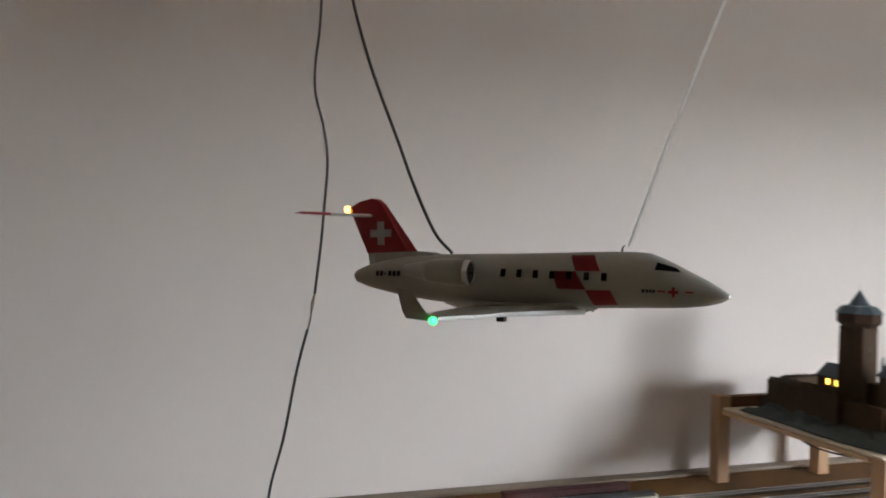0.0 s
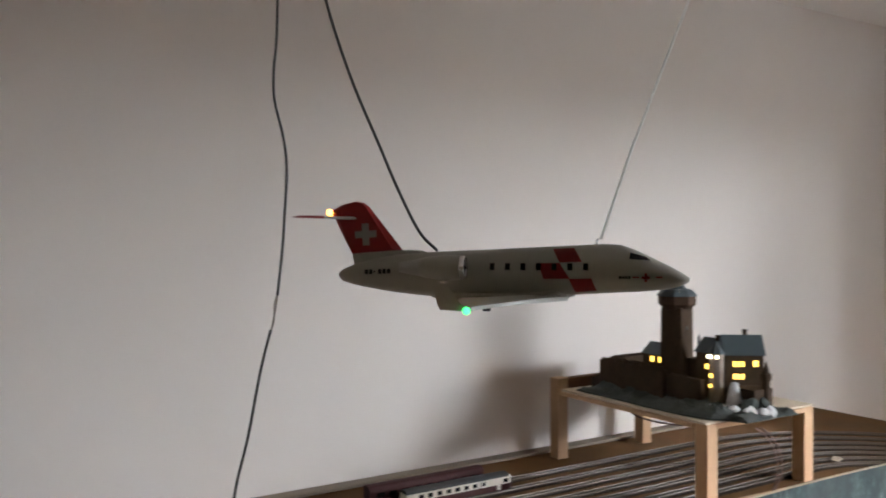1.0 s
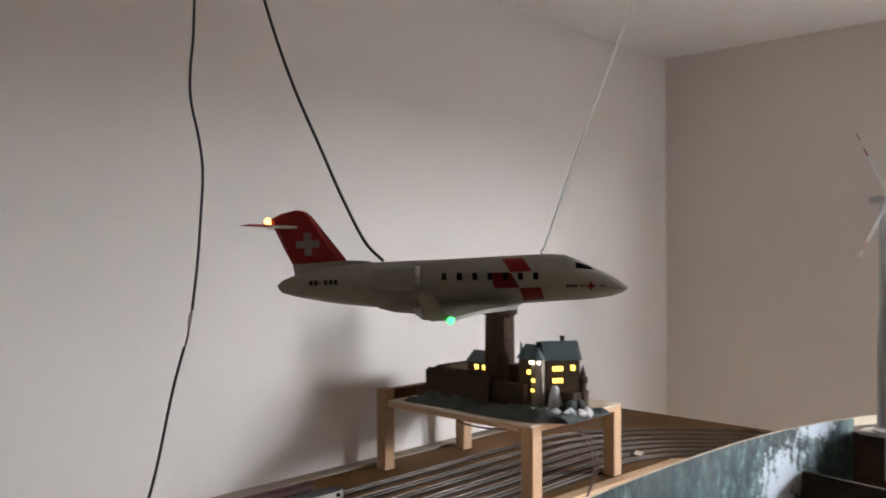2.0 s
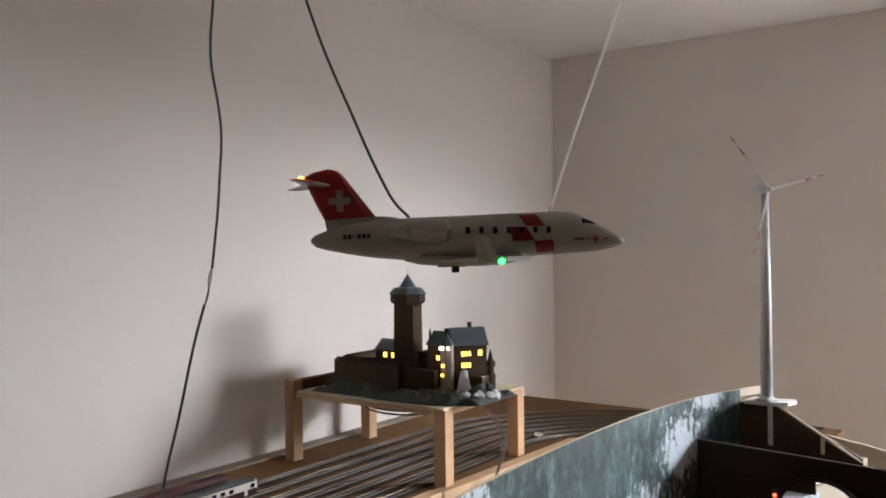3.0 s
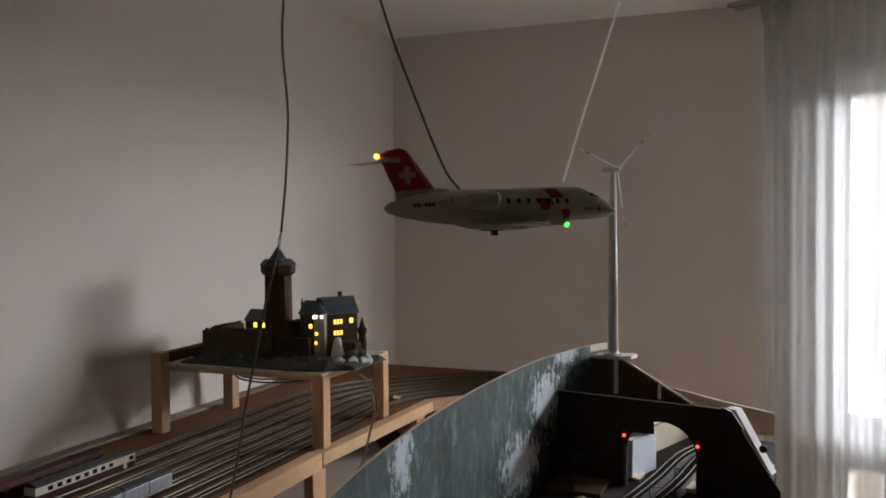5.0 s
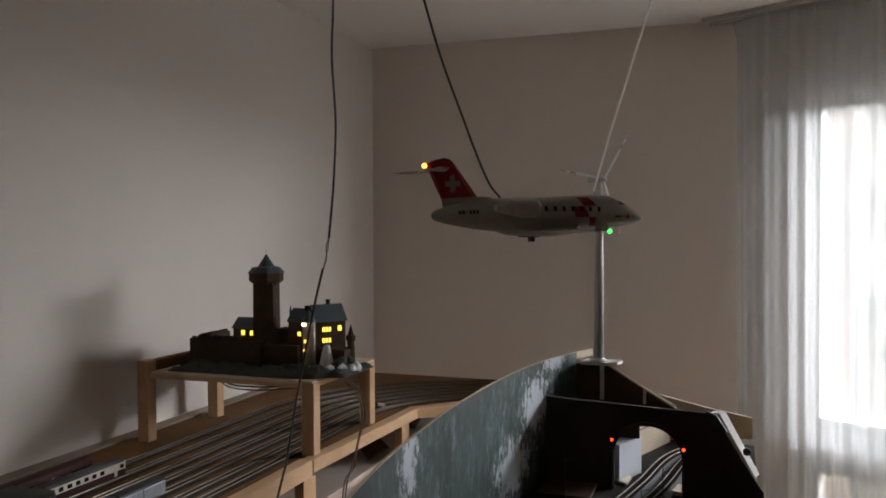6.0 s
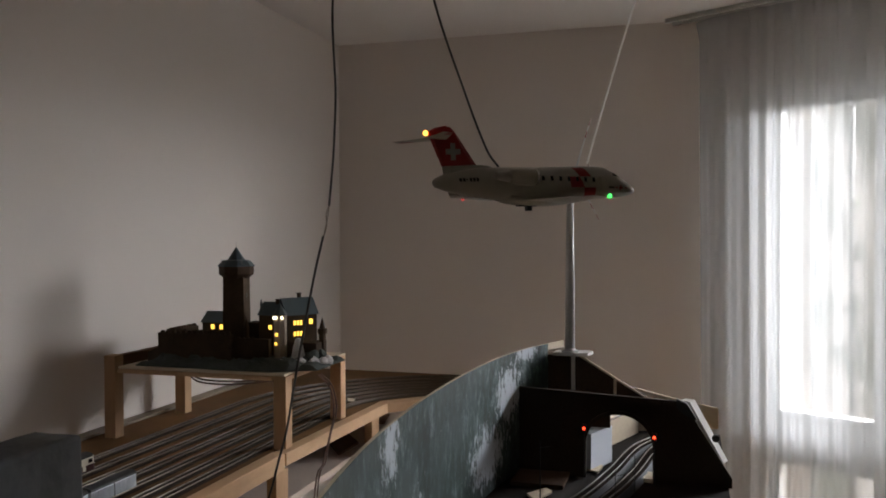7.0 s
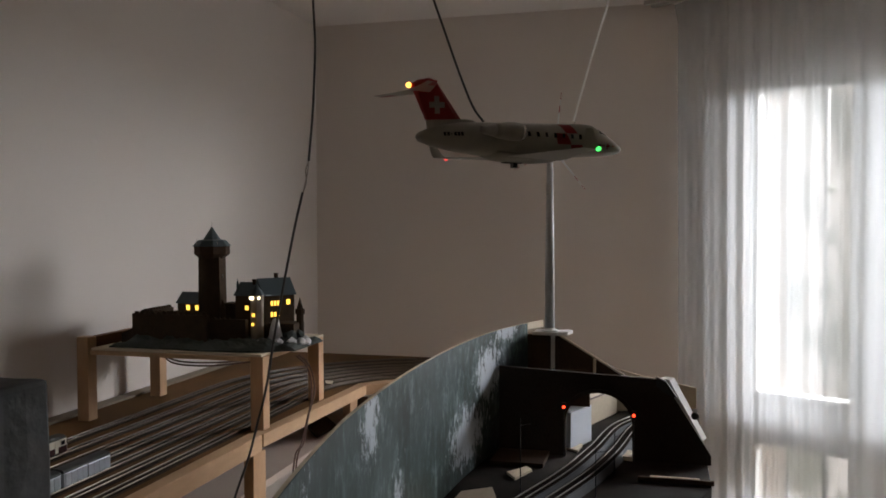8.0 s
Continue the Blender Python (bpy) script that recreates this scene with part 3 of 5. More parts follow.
def tracks():
    for y in TRACK_Y:
        tr = thing("model_track", label="narrow steel model railway track with dark sleepers", category="model track", group="tracks on the train table")
        total = ARC[0] + 2.6 + (y - ARC[1]) * math.pi / 2 + 0.33
        # rails
        for w in (-0.00825, 0.00825):
            verts, faces = [], []
            ds = [0.0, ARC[0] + 2.6] + [ARC[0] + 2.6 + (y - ARC[1]) * math.pi / 2 * k / 24 for k in range(1, 25)] + [total]
            for d in ds:
                x0, y0, a = track_point(y, d)
                for o, z in RAIL_SECTION:
                    verts.append((x0 - math.sin(a) * (w + o), y0 + math.cos(a) * (w + o), TT + z))
            for k in range(len(ds) - 1):
                for j in range(6):
                    l = (j + 1) % 6
                    faces.append((6 * k + j, 6 * k + l, 6 * k + 6 + l, 6 * k + 6 + j))
            raw_mesh("rail", verts, faces, RAIL, tr)
        # dark bed under the sleepers
        verts, faces = [], []
        for d in ds:
            x0, y0, a = track_point(y, d)
            for o, z in ((-0.021, 0.0002), (-0.018, 0.0011), (0.018, 0.0011), (0.021, 0.0002)):
                verts.append((x0 - math.sin(a) * o, y0 + math.cos(a) * o, TT + z))
        for k in range(len(ds) - 1):
            for j in range(3):
                faces.append((4 * k + j, 4 * k + j + 1, 4 * k + 5 + j, 4 * k + 4 + j))
        raw_mesh("track_bed", verts, faces, TRACK_BED, tr, "dark brown track bed")
        verts, faces = [], []
        d = 0.9
        while d < total:
            x0, y0, a = track_point(y, d)
            c, s = math.cos(a), math.sin(a)
            b = len(verts)
            for dz in (0.0002, 0.0026):
                for u, v in ((-0.0013, -0.015), (0.0013, -0.015), (0.0013, 0.015), (-0.0013, 0.015)):
                    verts.append((x0 + c * u - s * v, y0 + s * u + c * v, TT + dz))
            faces += [(b, b + 1, b + 5, b + 4), (b + 1, b + 2, b + 6, b + 5), (b + 2, b + 3, b + 7, b + 6), (b + 3, b, b + 4, b + 7), (b + 4, b + 5, b + 6, b + 7)]
            d += 0.0072
        raw_mesh("sleeper_run", verts, faces, SLEEPER, tr, kind="stuff")


RAIL_TOP = TT + 0.0055


def bogie(parent, x, y):
    bm = bmesh.new()
    for dx in (-0.011, 0.011):
        for w in (-0.008, 0.008):
            lathe(bm, [(0.0055, -0.0012), (0.0055, 0.0012)], n=14, m=Matrix.Translation((x + dx, y + w, RAIL_TOP + 0.0055)) @ Matrix.Rotation(math.pi / 2, 4, "X"))
    box(bm, (x - 0.017, y - 0.011, RAIL_TOP + 0.005), (x + 0.017, y + 0.011, RAIL_TOP + 0.009), 0.001)
    part("bogie", bm, BLACK, parent)


def coach_body(x0, x1, y, z0, z1, w=0.0165, round_top=0.008):
    """A long body with a rounded roof: cross section drawn out along the track."""
    sec = [(-w, z0), (w, z0), (w, z1 - round_top), (w * 0.88, z1 - round_top * 0.45), (w * 0.55, z1 - 0.001), (0, z1), (-w * 0.55, z1 - 0.001), (-w * 0.88, z1 - round_top * 0.45), (-w, z1 - round_top)]
    bm = bmesh.new()
    prism(bm, [(y + a, b) for a, b in sec], x0, x1, "x")
    return bm


def railcar(x1, y):
    c = thing("railcar", label="cream and wine-red model railcar with a grey roof on the track", category="model train")
    x0, zb = x1 - 0.285, RAIL_TOP + 0.006
    bm = bmesh.new()
    w = 0.0158
    nose = 0.012
    plan = [(x0, y - w), (x1 - nose, y - w), (x1 - 0.003, y - w * 0.62), (x1, y), (x1 - 0.003, y + w * 0.62), (x1 - nose, y + w), (x0, y + w)]
    prism(bm, plan, zb, zb + 0.0135)
    part("lower_body", bm, COACH_RED, c, "wine-red lower body")
    bm = bmesh.new()
    plan2 = [(a - (0.0015 if a > x1 - 0.004 else 0), y + (b - y) * 0.985) for a, b in plan]
    prism(bm, plan2, zb + 0.0135, zb + 0.029)
    part("upper_body", bm, COACH_CREAM, c, "cream window band")
    part("roof", coach_body(x0 + 0.001, x1 - 0.013, y, zb + 0.029, zb + 0.0375, 0.0152, 0.006), COACH_ROOF, c, "grey roof")
    for k in range(8):
        xa = x0 + 0.030 + k * 0.0235
        part("window", boxes(((xa, y - w - 0.0004, zb + 0.0165), (xa + 0.0125, y - w + 0.001, zb + 0.0255)), bevel=0.0002), PANE_DARK, c)
    part("door", boxes(((x1 - 0.047, y - w - 0.0007, zb + 0.002), (x1 - 0.038, y - w + 0.001, zb + 0.027)), bevel=0.0003), COACH_CREAM, c, "pale door")
    part("window", boxes(((x1 - 0.029, y - w - 0.0004, zb + 0.0165), (x1 - 0.0165, y - w + 0.001, zb + 0.0255)), bevel=0.0002), PANE_DARK, c)
    part("front_window", boxes(((x1 - 0.004, y - 0.007, zb + 0.018), (x1 - 0.0008, y + 0.007, zb + 0.026)), bevel=0.0003), PANE_DARK, c)
    for s in (-1, 1):
        bm = bmesh.new()
        lathe(bm, [(0.0016, 0), (0.0016, 0.002), (0.0008, 0.0026)], n=10, m=Matrix.Translation((x1 - 0.0035, y + s * 0.008, zb + 0.010)) @ Matrix.Rotation(math.pi / 2, 4, "Y"))
        part("headlamp", bm, COACH_CREAM, c)
    bogie(c, x0 + 0.05, y), bogie(c, x1 - 0.05, y)


def dark_coach(x1, y):
    c = thing("passenger_coach", label="dark wine-red model passenger coach standing by the wall", category="model train")
    x0, zb = x1 - 0.30, RAIL_TOP + 0.006
    part("body", boxes(((x0, y - 0.016, zb), (x1, y + 0.016, zb + 0.029)), bevel=0.0015), COACH_RED, c)
    bm = coach_body(x0 - 0.0005, x1 + 0.0005, y, zb + 0.0295, zb + 0.040, 0.0165, 0.009)
    part("roof", bm, COACH_RED, c)
    for k in range(9):
        xa = x0 + 0.018 + k * 0.031
        part("window", boxes(((xa, y - 0.0164, zb + 0.014), (xa + 0.019, y - 0.015, zb + 0.024)), bevel=0.0002), PANE_DARK, c)
    bogie(c, x0 + 0.05, y), bogie(c, x1 - 0.05, y)


def goods_wagon(x1, y, length=0.136):
    c = thing("goods_wagon", label="silver-grey sliding-wall model goods wagon on the track", category="model train", group="goods wagons")
    x0, zb = x1 - length, RAIL_TOP + 0.004
    part("body", boxes(((x0, y - 0.0155, zb), (x1, y + 0.0155, zb + 0.026)), bevel=0.001), WAGON_GREY, c)
    part("roof", coach_body(x0 - 0.0005, x1 + 0.0005, y, zb + 0.0262, zb + 0.034, 0.0158, 0.006), COACH_ROOF, c, "grey rounded roof")
    n = 8
    for k in range(n):
        xa = x0 + 0.003 + k * (length - 0.006) / n
        part("wall_panel", boxes(((xa + 0.0008, y - 0.0165, zb + 0.002), (xa + (length - 0.006) / n - 0.0008, y - 0.0150, zb + 0.0245)), bevel=0.0004), WAGON_GREY, c)
    part("door_seam", boxes(((x0 + length * 0.48, y - 0.0168, zb + 0.001), (x0 + length * 0.495, y - 0.015, zb + 0.026))), BLACK, c)
    for k in range(4):
        part("end_rib", boxes(((x1 - 0.0005, y - 0.0125 + k * 0.0075, zb + 0.002), (x1 + 0.0008, y - 0.0105 + k * 0.0075, zb + 0.024)), bevel=0.0003), WAGON_GREY, c)
    bogie(c, x0 + 0.028, y), bogie(c, x1 - 0.028, y)
    return c


# ---- the castle on its stand ----
def castle_stand():
    t = thing("castle_stand", label="small pine stand on four legs over the tracks", category="stand")
    top = 1.240
    legs = {"a": (0.494, 2.093, 1.274), "b": (0.507, 1.610, top), "c": (0.858, 1.616, top), "d": (0.806, 2.093, 1.273)}
    for k, (x, y, z) in legs.items():
        part("leg", boxes(((x, y, TT + 0.0002), (x + 0.034, y + 0.034, z)), bevel=0.0015), PINE_UP, t)
    part("side_rail", boxes(((0.500, 1.6450, top - 0.011), (0.520, 2.0915, top - 0.001)), bevel=0.001), PINE, t)
    part("side_rail", boxes(((0.866, 1.6515, top - 0.020), (0.886, 2.085, top - 0.001)), bevel=0.001), PINE, t)
    part("front_rail", boxes(((0.5420, 1.613, top - 0.012), (0.8570, 1.631, top - 0.001)), bevel=0.001), PINE, t)
    part("rear_rail", boxes(((0.5285, 2.094, top - 0.014), (0.8055, 2.116, 1.272)), bevel=0.001), JOIST, t, "dark brown upright rear board")
    part("top_board", boxes(((0.503, 1.612, top + 0.0005), (0.885, 2.090, top + 0.006)), bevel=0.001), CREAM, t, "thin plywood board")
    return t


def rough_lump(bm, at, size, seed, n=3, squash=1.0):
    """An uneven stone."""
    rng = random.Random(seed)
    r = bmesh.ops.create_icosphere(bm, subdivisions=n, radius=1.0)
    off = Vector((rng.uniform(0, 50), rng.uniform(0, 50), rng.uniform(0, 50)))
    for v in r["verts"]:
        d = 1 + 0.45 * noise.noise(v.co * 1.4 + off) + 0.18 * noise.noise(v.co * 4 + off)
        v.co = Vector((at[0] + v.co.x * size[0] * d, at[1] + v.co.y * size[1] * d, at[2] + v.co.z * size[2] * d * squash))


def gable_roof(bm, lo, hi, ridge, along="y", over=0.003):
    """A pitched roof with thickness over a rectangle; lo, hi: corners at the eaves."""
    x0, y0, z = lo[0] - over, lo[1] - over, lo[2]
    x1, y1 = hi[0] + over, hi[1] + over
    if along == "y":
        sec = [(x0, z), (x1, z), (x1, z + 0.002), ((x0 + x1) / 2, ridge), (x0, z + 0.002)]
        v = [(bm.verts.new((a, y0, b)), bm.verts.new((a, y1, b))) for a, b in sec]
    else:
        sec = [(y0, z), (y1, z), (y1, z + 0.002), ((y0 + y1) / 2, ridge), (y0, z + 0.002)]
        v = [(bm.verts.new((x0, a, b)), bm.verts.new((x1, a, b))) for a, b in sec]
    bm.faces.new([p[0] for p in v]), bm.faces.new([p[1] for p in v][::-1])
    for i in range(5):
        j = (i + 1) % 5
        bm.faces.new((v[i][0], v[i][1], v[j][1], v[j][0]))


def battlement(bm, x0, x1, y0, y1, z, step=0.011, h=0.006, rng=random.Random(3)):
    n = max(2, int(max(x1 - x0, y1 - y0) / step))
    for k in range(n):
        if x1 - x0 > y1 - y0:
            a = x0 + (x1 - x0) * k / n
            box(bm, (a, y0, z), (a + step * 0.6, y1, z + h * rng.uniform(0.8, 1.2)))
        else:
            a = y0 + (y1 - y0) * k / n
            box(bm, (x0, a, z), (x1, a + step * 0.6, z + h * rng.uniform(0.8, 1.2)))


def castle():
    c = thing("model_castle", label="dark brown model castle with slate roofs and lit windows", category="model castle")
    g = 1.2465
    # rock base: a sheet of rough ground that falls to the rim
    verts, faces = [], []
    nx, ny = 34, 52
    xa, ya, yb = 0.520, 1.556, 2.050
    for j in range(ny + 1):
        for i in range(nx + 1):
            u, v = i / nx, j / ny
            y = ya + (yb - ya) * v
            xb = 0.695 + 0.115 * min(1.0, v / 0.3)
            x = xa + 0.05 * max(0.0, 0.12 - v) / 0.12 + (xb - xa) * u
            rim = min(1.0, min(u, 1 - u) * 5.5, min(v, 1 - v) * 9)
            z = g + 0.004 + 0.030 * rim ** 0.7 * (0.65 + 0.6 * noise.noise(Vector((x * 26, y * 26, 3.3)))) + 0.008 * noise.noise(Vector((x * 90, y * 90, 7.1))) * rim
            edge = 0.016 * noise.noise(Vector((x * 9, y * 9, 1.0)))
            verts.append((x + edge * (1 - rim), y + edge * (1 - rim), z))
    for j in range(ny):
        for i in range(nx):
            k = j * (nx + 1) + i
            faces.append((k, k + 1, k + nx + 2, k + nx + 1))
    ring = [i for i in range(nx + 1)] + [j * (nx + 1) + nx for j in range(1, ny + 1)] + [ny * (nx + 1) + i for i in range(nx - 1, -1, -1)] + [j * (nx + 1) for j in range(ny - 1, 0, -1)]
    b = len(verts)
    for k in ring:
        verts.append((verts[k][0], verts[k][1], g + 0.0005))
    for k in range(len(ring)):
        l = (k + 1) % len(ring)
        faces.append((ring[l], ring[k], b + k, b + l))
    faces.append(tuple(range(b, b + len(ring))))
    raw_mesh("rock_base", verts, faces, ROCK, c, "grey-green rocky ground")
    # ramp towards the wall end
    bm = bmesh.new()
    prism(bm, [(2.018, g + 0.002), (2.050, g + 0.002), (2.050, 1.276), (2.034, 1.282), (2.018, 1.290)], 0.572, 0.602, "x")
    part("ramp", bm, STONE, c, "dark approach ramp")
    # curtain walls
    bm = bmesh.new()
    box(bm, (0.572, 1.800, g), (0.588, 2.018, 1.329), 0.001)
    box(bm, (0.5885, 1.86, g), (0.602, 2.0, 1.331), 0.001)
    battlement(bm, 0.5890, 0.5950, 1.862, 2.0, 1.331)
    battlement(bm, 0.572, 0.579, 1.802, 2.016, 1.329, step=0.016, h=0.0065)
    part("curtain_wall", bm, STONE, c)
    bm = bmesh.new()
    box(bm, (0.603, 2.002, g), (0.74, 2.016, 1.330), 0.001)
    battlement(bm, 0.605, 0.735, 2.003, 2.013, 1.330)
    part("curtain_wall", bm, STONE, c)
    bm = boxes(((0.590, 1.70, g), (0.606, 1.80, 1.318)), bevel=0.001)
    battlement(bm, 0.590, 0.597, 1.745, 1.80, 1.318, h=0.004)
    part("curtain_wall", bm, STONE, c)
    bm = boxes(((0.635, 1.588, g), (0.70, 1.660, 1.306)), bevel=0.001)
    part("terrace", bm, STONE, c)
    # gatehouse with slate roof, two lit windows
    part("gatehouse", boxes(((0.630, 1.848, g), (0.69, 1.920, 1.352)), bevel=0.001), STONE, c)
    bm = bmesh.new()
    gable_roof(bm, (0.630, 1.848, 1.3525), (0.69, 1.920, 1.3525), 1.381)
    part("roof", bm, SLATE, c, "slate roof")
    for y in (1.888, 1.861):
        part("lit_window", boxes(((0.6285, y - 0.0050, 1.3355), (0.6320, y + 0.0050, 1.3480)), bevel=0.0004), LIT_WINDOW, c, "window lit yellow")
    # keep
    tx, ty = 0.655, 1.830
    k = Matrix.Translation((tx, ty, 0)) @ Matrix.Rotation(radians(11.5), 4, "Z")
    bm = bmesh.new()
    w = 0.0280
    v = []
    for z, f in ((g, 1.06), (1.40, 1.0), (1.475, 0.98)):
        v.append([bm.verts.new(k @ Vector((sx * w * f, sy * w * f, z))) for sx, sy in ((-1, -1), (1, -1), (1, 1), (-1, 1))])
    for p, q in zip(v, v[1:]):
        for i in range(4):
            bm.faces.new((p[i], p[(i + 1) % 4], q[(i + 1) % 4], q[i]))
    bm.faces.new(v[0][::-1]), bm.faces.new(v[-1])
    part("keep", bm, STONE, c, "tall square keep")
    for z in (1.36, 1.42):
        bm = bmesh.new()
        box(bm, (0.026, -0.003, z), (0.0282, 0.003, z + 0.010), 0.0, k @ Matrix.Rotation(radians(-90), 4, "Z"))
        part("slit", bm, BLACK, c)
    bm = bmesh.new()
    lathe(bm, [(0.030, 1.4705), (0.044, 1.481), (0.046, 1.484), (0.046, 1.503)], at=(tx, ty, 0), n=8, turn=radians(11.5 + 22.5))
    part("hoarding", bm, DARK_WOOD, c, "dark wooden gallery")
    bm = bmesh.new()
    lathe(bm, [(0.049, 1.5032), (0.049, 1.505), (0.036, 1.519), (0.022, 1.5215), (0.0, 1.556)], at=(tx, ty, 0), n=8, turn=radians(11.5 + 22.5))
    part("spire", bm, SLATE, c, "pointed slate roof")
    bm = bmesh.new()
    lathe(bm, [(0.0006, 1.553), (0.0005, 1.566), (0.0012, 1.567), (0.0, 1.569)], at=(tx, ty, 0), n=6)
    part("finial", bm, SILVER, c)
    for a in (0.9, 2.5, 4.0):
        bm = bmesh.new()
        lathe(bm, [(0.0005, 1.509), (0.0004, 1.524), (0.0, 1.525)], at=(tx + 0.042 * math.cos(a), ty + 0.042 * math.sin(a), 0), n=6)
        part("finial", bm, SILVER, c)
    # middle house with bay
    part("middle_house", boxes(((0.634, 1.690, g), (0.70, 1.752, 1.375)), bevel=0.001), STONE, c)
    bm = bmesh.new()
    gable_roof(bm, (0.634, 1.690, 1.3755), (0.70, 1.752, 1.3755), 1.409)
    part("roof", bm, SLATE, c, "slate roof")
    bm = bmesh.new()
    lathe(bm, [(0.017, g), (0.017, 1.378)], at=(0.630, 1.688, 0), n=8, turn=0.39)
    part("bay", bm, PALE_STONE, c, "pale round bay")
    bm = bmesh.new()
    lathe(bm, [(0.0195, 1.3783), (0.0195, 1.380), (0.0, 1.408)], at=(0.630, 1.688, 0), n=8, turn=0.39)
    part("bay_roof", bm, SLATE, c)
    for y, z, h, m, ww in ((1.694, 1.3715, 0.0075, LIT_WHITE, 0.0055), (1.678, 1.3715, 0.007, LIT_WHITE, 0.0035), (1.719, 1.3440, 0.011, LIT_WINDOW, 0.0045), (1.690, 1.3280, 0.008, LIT_WINDOW, 0.0035), (1.692, 1.3040, 0.007, LIT_WINDOW, 0.003)):
        xx = 0.6325 if y > 1.71 else (0.6115 if y > 1.68 else 0.6165)
        part("lit_window", boxes(((xx, y - ww, z - h / 2), (xx + 0.004, y + ww, z + h / 2)), bevel=0.0004), m, c, "window lit yellow")
    # great hall, set at an angle
    hm = Matrix.Translation((0.700, 1.676, 0)) @ Matrix.Rotation(radians(-38), 4, "Z")
    bm = bmesh.new()
    box(bm, (-0.043, -0.036, g), (0.043, 0.030, 1.374), 0.001, hm)
    part("great_hall", bm, STONE, c)
    bm = bmesh.new()
    gable_roof(bm, (-0.043, -0.036, 1.3745), (0.043, 0.030, 1.3745), 1.419, "x", 0.004)
    bmesh.ops.transform(bm, matrix=hm, verts=bm.verts[:])
    part("roof", bm, SLATE, c, "blue-grey slate roof")
    for x, y, z in ((0.712, 1.674, 1.412), (0.664, 1.712, 1.398)):
        part("chimney", boxes(((x - 0.004, y - 0.004, z), (x + 0.004, y + 0.004, z + 0.018)), ((x - 0.005, y - 0.005, z + 0.016), (x + 0.005, y + 0.005, z + 0.0185))), STONE, c)
    for a, z, ww, h in [(-0.0225 + 0.0092 * q, z, 0.0027, 0.0058) for z in (1.3545, 1.3255) for q in range(3)] + [(0.0245, 1.3560, 0.0048, 0.0066)]:
        bm = bmesh.new()
        box(bm, (a - ww, -0.0380, z - h), (a + ww, -0.0350, z + h), 0.0004, hm)
        part("lit_window", bm, LIT_WINDOW, c, "window lit yellow")
    # corner turret, gables
    bm = bmesh.new()
    lathe(bm, [(0.0095, g), (0.0095, 1.325), (0.0125, 1.327), (0.0125, 1.340), (0.0085, 1.341), (0.0, 1.371)], at=(0.678, 1.590, 0), n=10)
    part("turret", bm, STONE, c)
    bm = bmesh.new()
    lathe(bm, [(0.003, 1.37), (0.003, 1.405), (0.0, 1.420)], at=(0.640, 1.748, 0), n=6)
    part("turret", bm, SLATE, c)
    part("gable", boxes(((0.66, 1.775, g), (0.71, 1.806, 1.352)), bevel=0.001), STONE, c)
    bm = bmesh.new()
    lathe(bm, [(0.007, g), (0.007, 1.345), (0.0, 1.366)], at=(0.625, 1.783, 0), n=8)
    part("turret", bm, STONE, c)
    # pale outcrop and boulders at the corner
    bm = bmesh.new()
    lathe(bm, [(0.024, g + 0.002), (0.018, 1.275), (0.012, 1.300), (0.007, 1.318), (0.0, 1.321)], at=(0.624, 1.633, 0), n=12)
    for v in bm.verts:
        v.co.x += 0.003 * noise.noise(v.co * 60)
        v.co.y += 0.003 * noise.noise(v.co * 70 + Vector((5, 0, 0)))
    part("outcrop", bm, PALE_ROCK, c, "pale pointed outcrop", smooth=True)
    rng = random.Random(11)
    for i, (x, y, r) in enumerate(((0.595, 1.640, 0.012), (0.600, 1.612, 0.013), (0.625, 1.592, 0.014), (0.645, 1.572, 0.012), (0.60, 1.585, 0.010), (0.660, 1.566, 0.013), (0.585, 1.665, 0.010), (0.635, 1.60, 0.018), (0.665, 1.590, 0.016))):
        bm = bmesh.new()
        rough_lump(bm, (x, y, g + 0.012 + (0.012 if r > 0.015 else 0)), (r, r, r * 1.1), i + 5, 2)
        part("boulder", bm, PALE_ROCK if r < 0.015 else ROCK, c, "grey boulder")


# ---- the mountain frame ----
BASE = 1.02


def layout_base():
    t = thing("layout_base", label="low wooden base of the unfinished model landscape", category="table")
    bm = bmesh.new()
    prism(bm, [(-1.25, 0.90), (-0.2, 0.80), (0.45, 0.578), (1.12, 0.578), (1.20, 1.14), (-1.25, 1.14)], BASE - 0.02, BASE)
    part("top", bm, BASE_DARK, t)
    for x, y in ((-1.2, 0.95), (-1.2, 1.08), (0.45, 0.60), (1.04, 0.60), (1.1, 1.05), (0.1, 1.06)):
        part("leg", boxes(((x, y, 0.001), (x + 0.045, y + 0.045, BASE - 0.021)), bevel=0.002), PINE_UP, t)


def panel_line(u):
    """The bent backdrop board in plan: u from 0 to 1."""
    x = -0.68 + 1.452 * u
    y = 1.096 - 0.132 * (x - 0.10) ** 2 - 0.42 * max(0.0, x - 0.36) ** 3 - (0.02 * max(0.0, -x - 0.3))
    return x, y


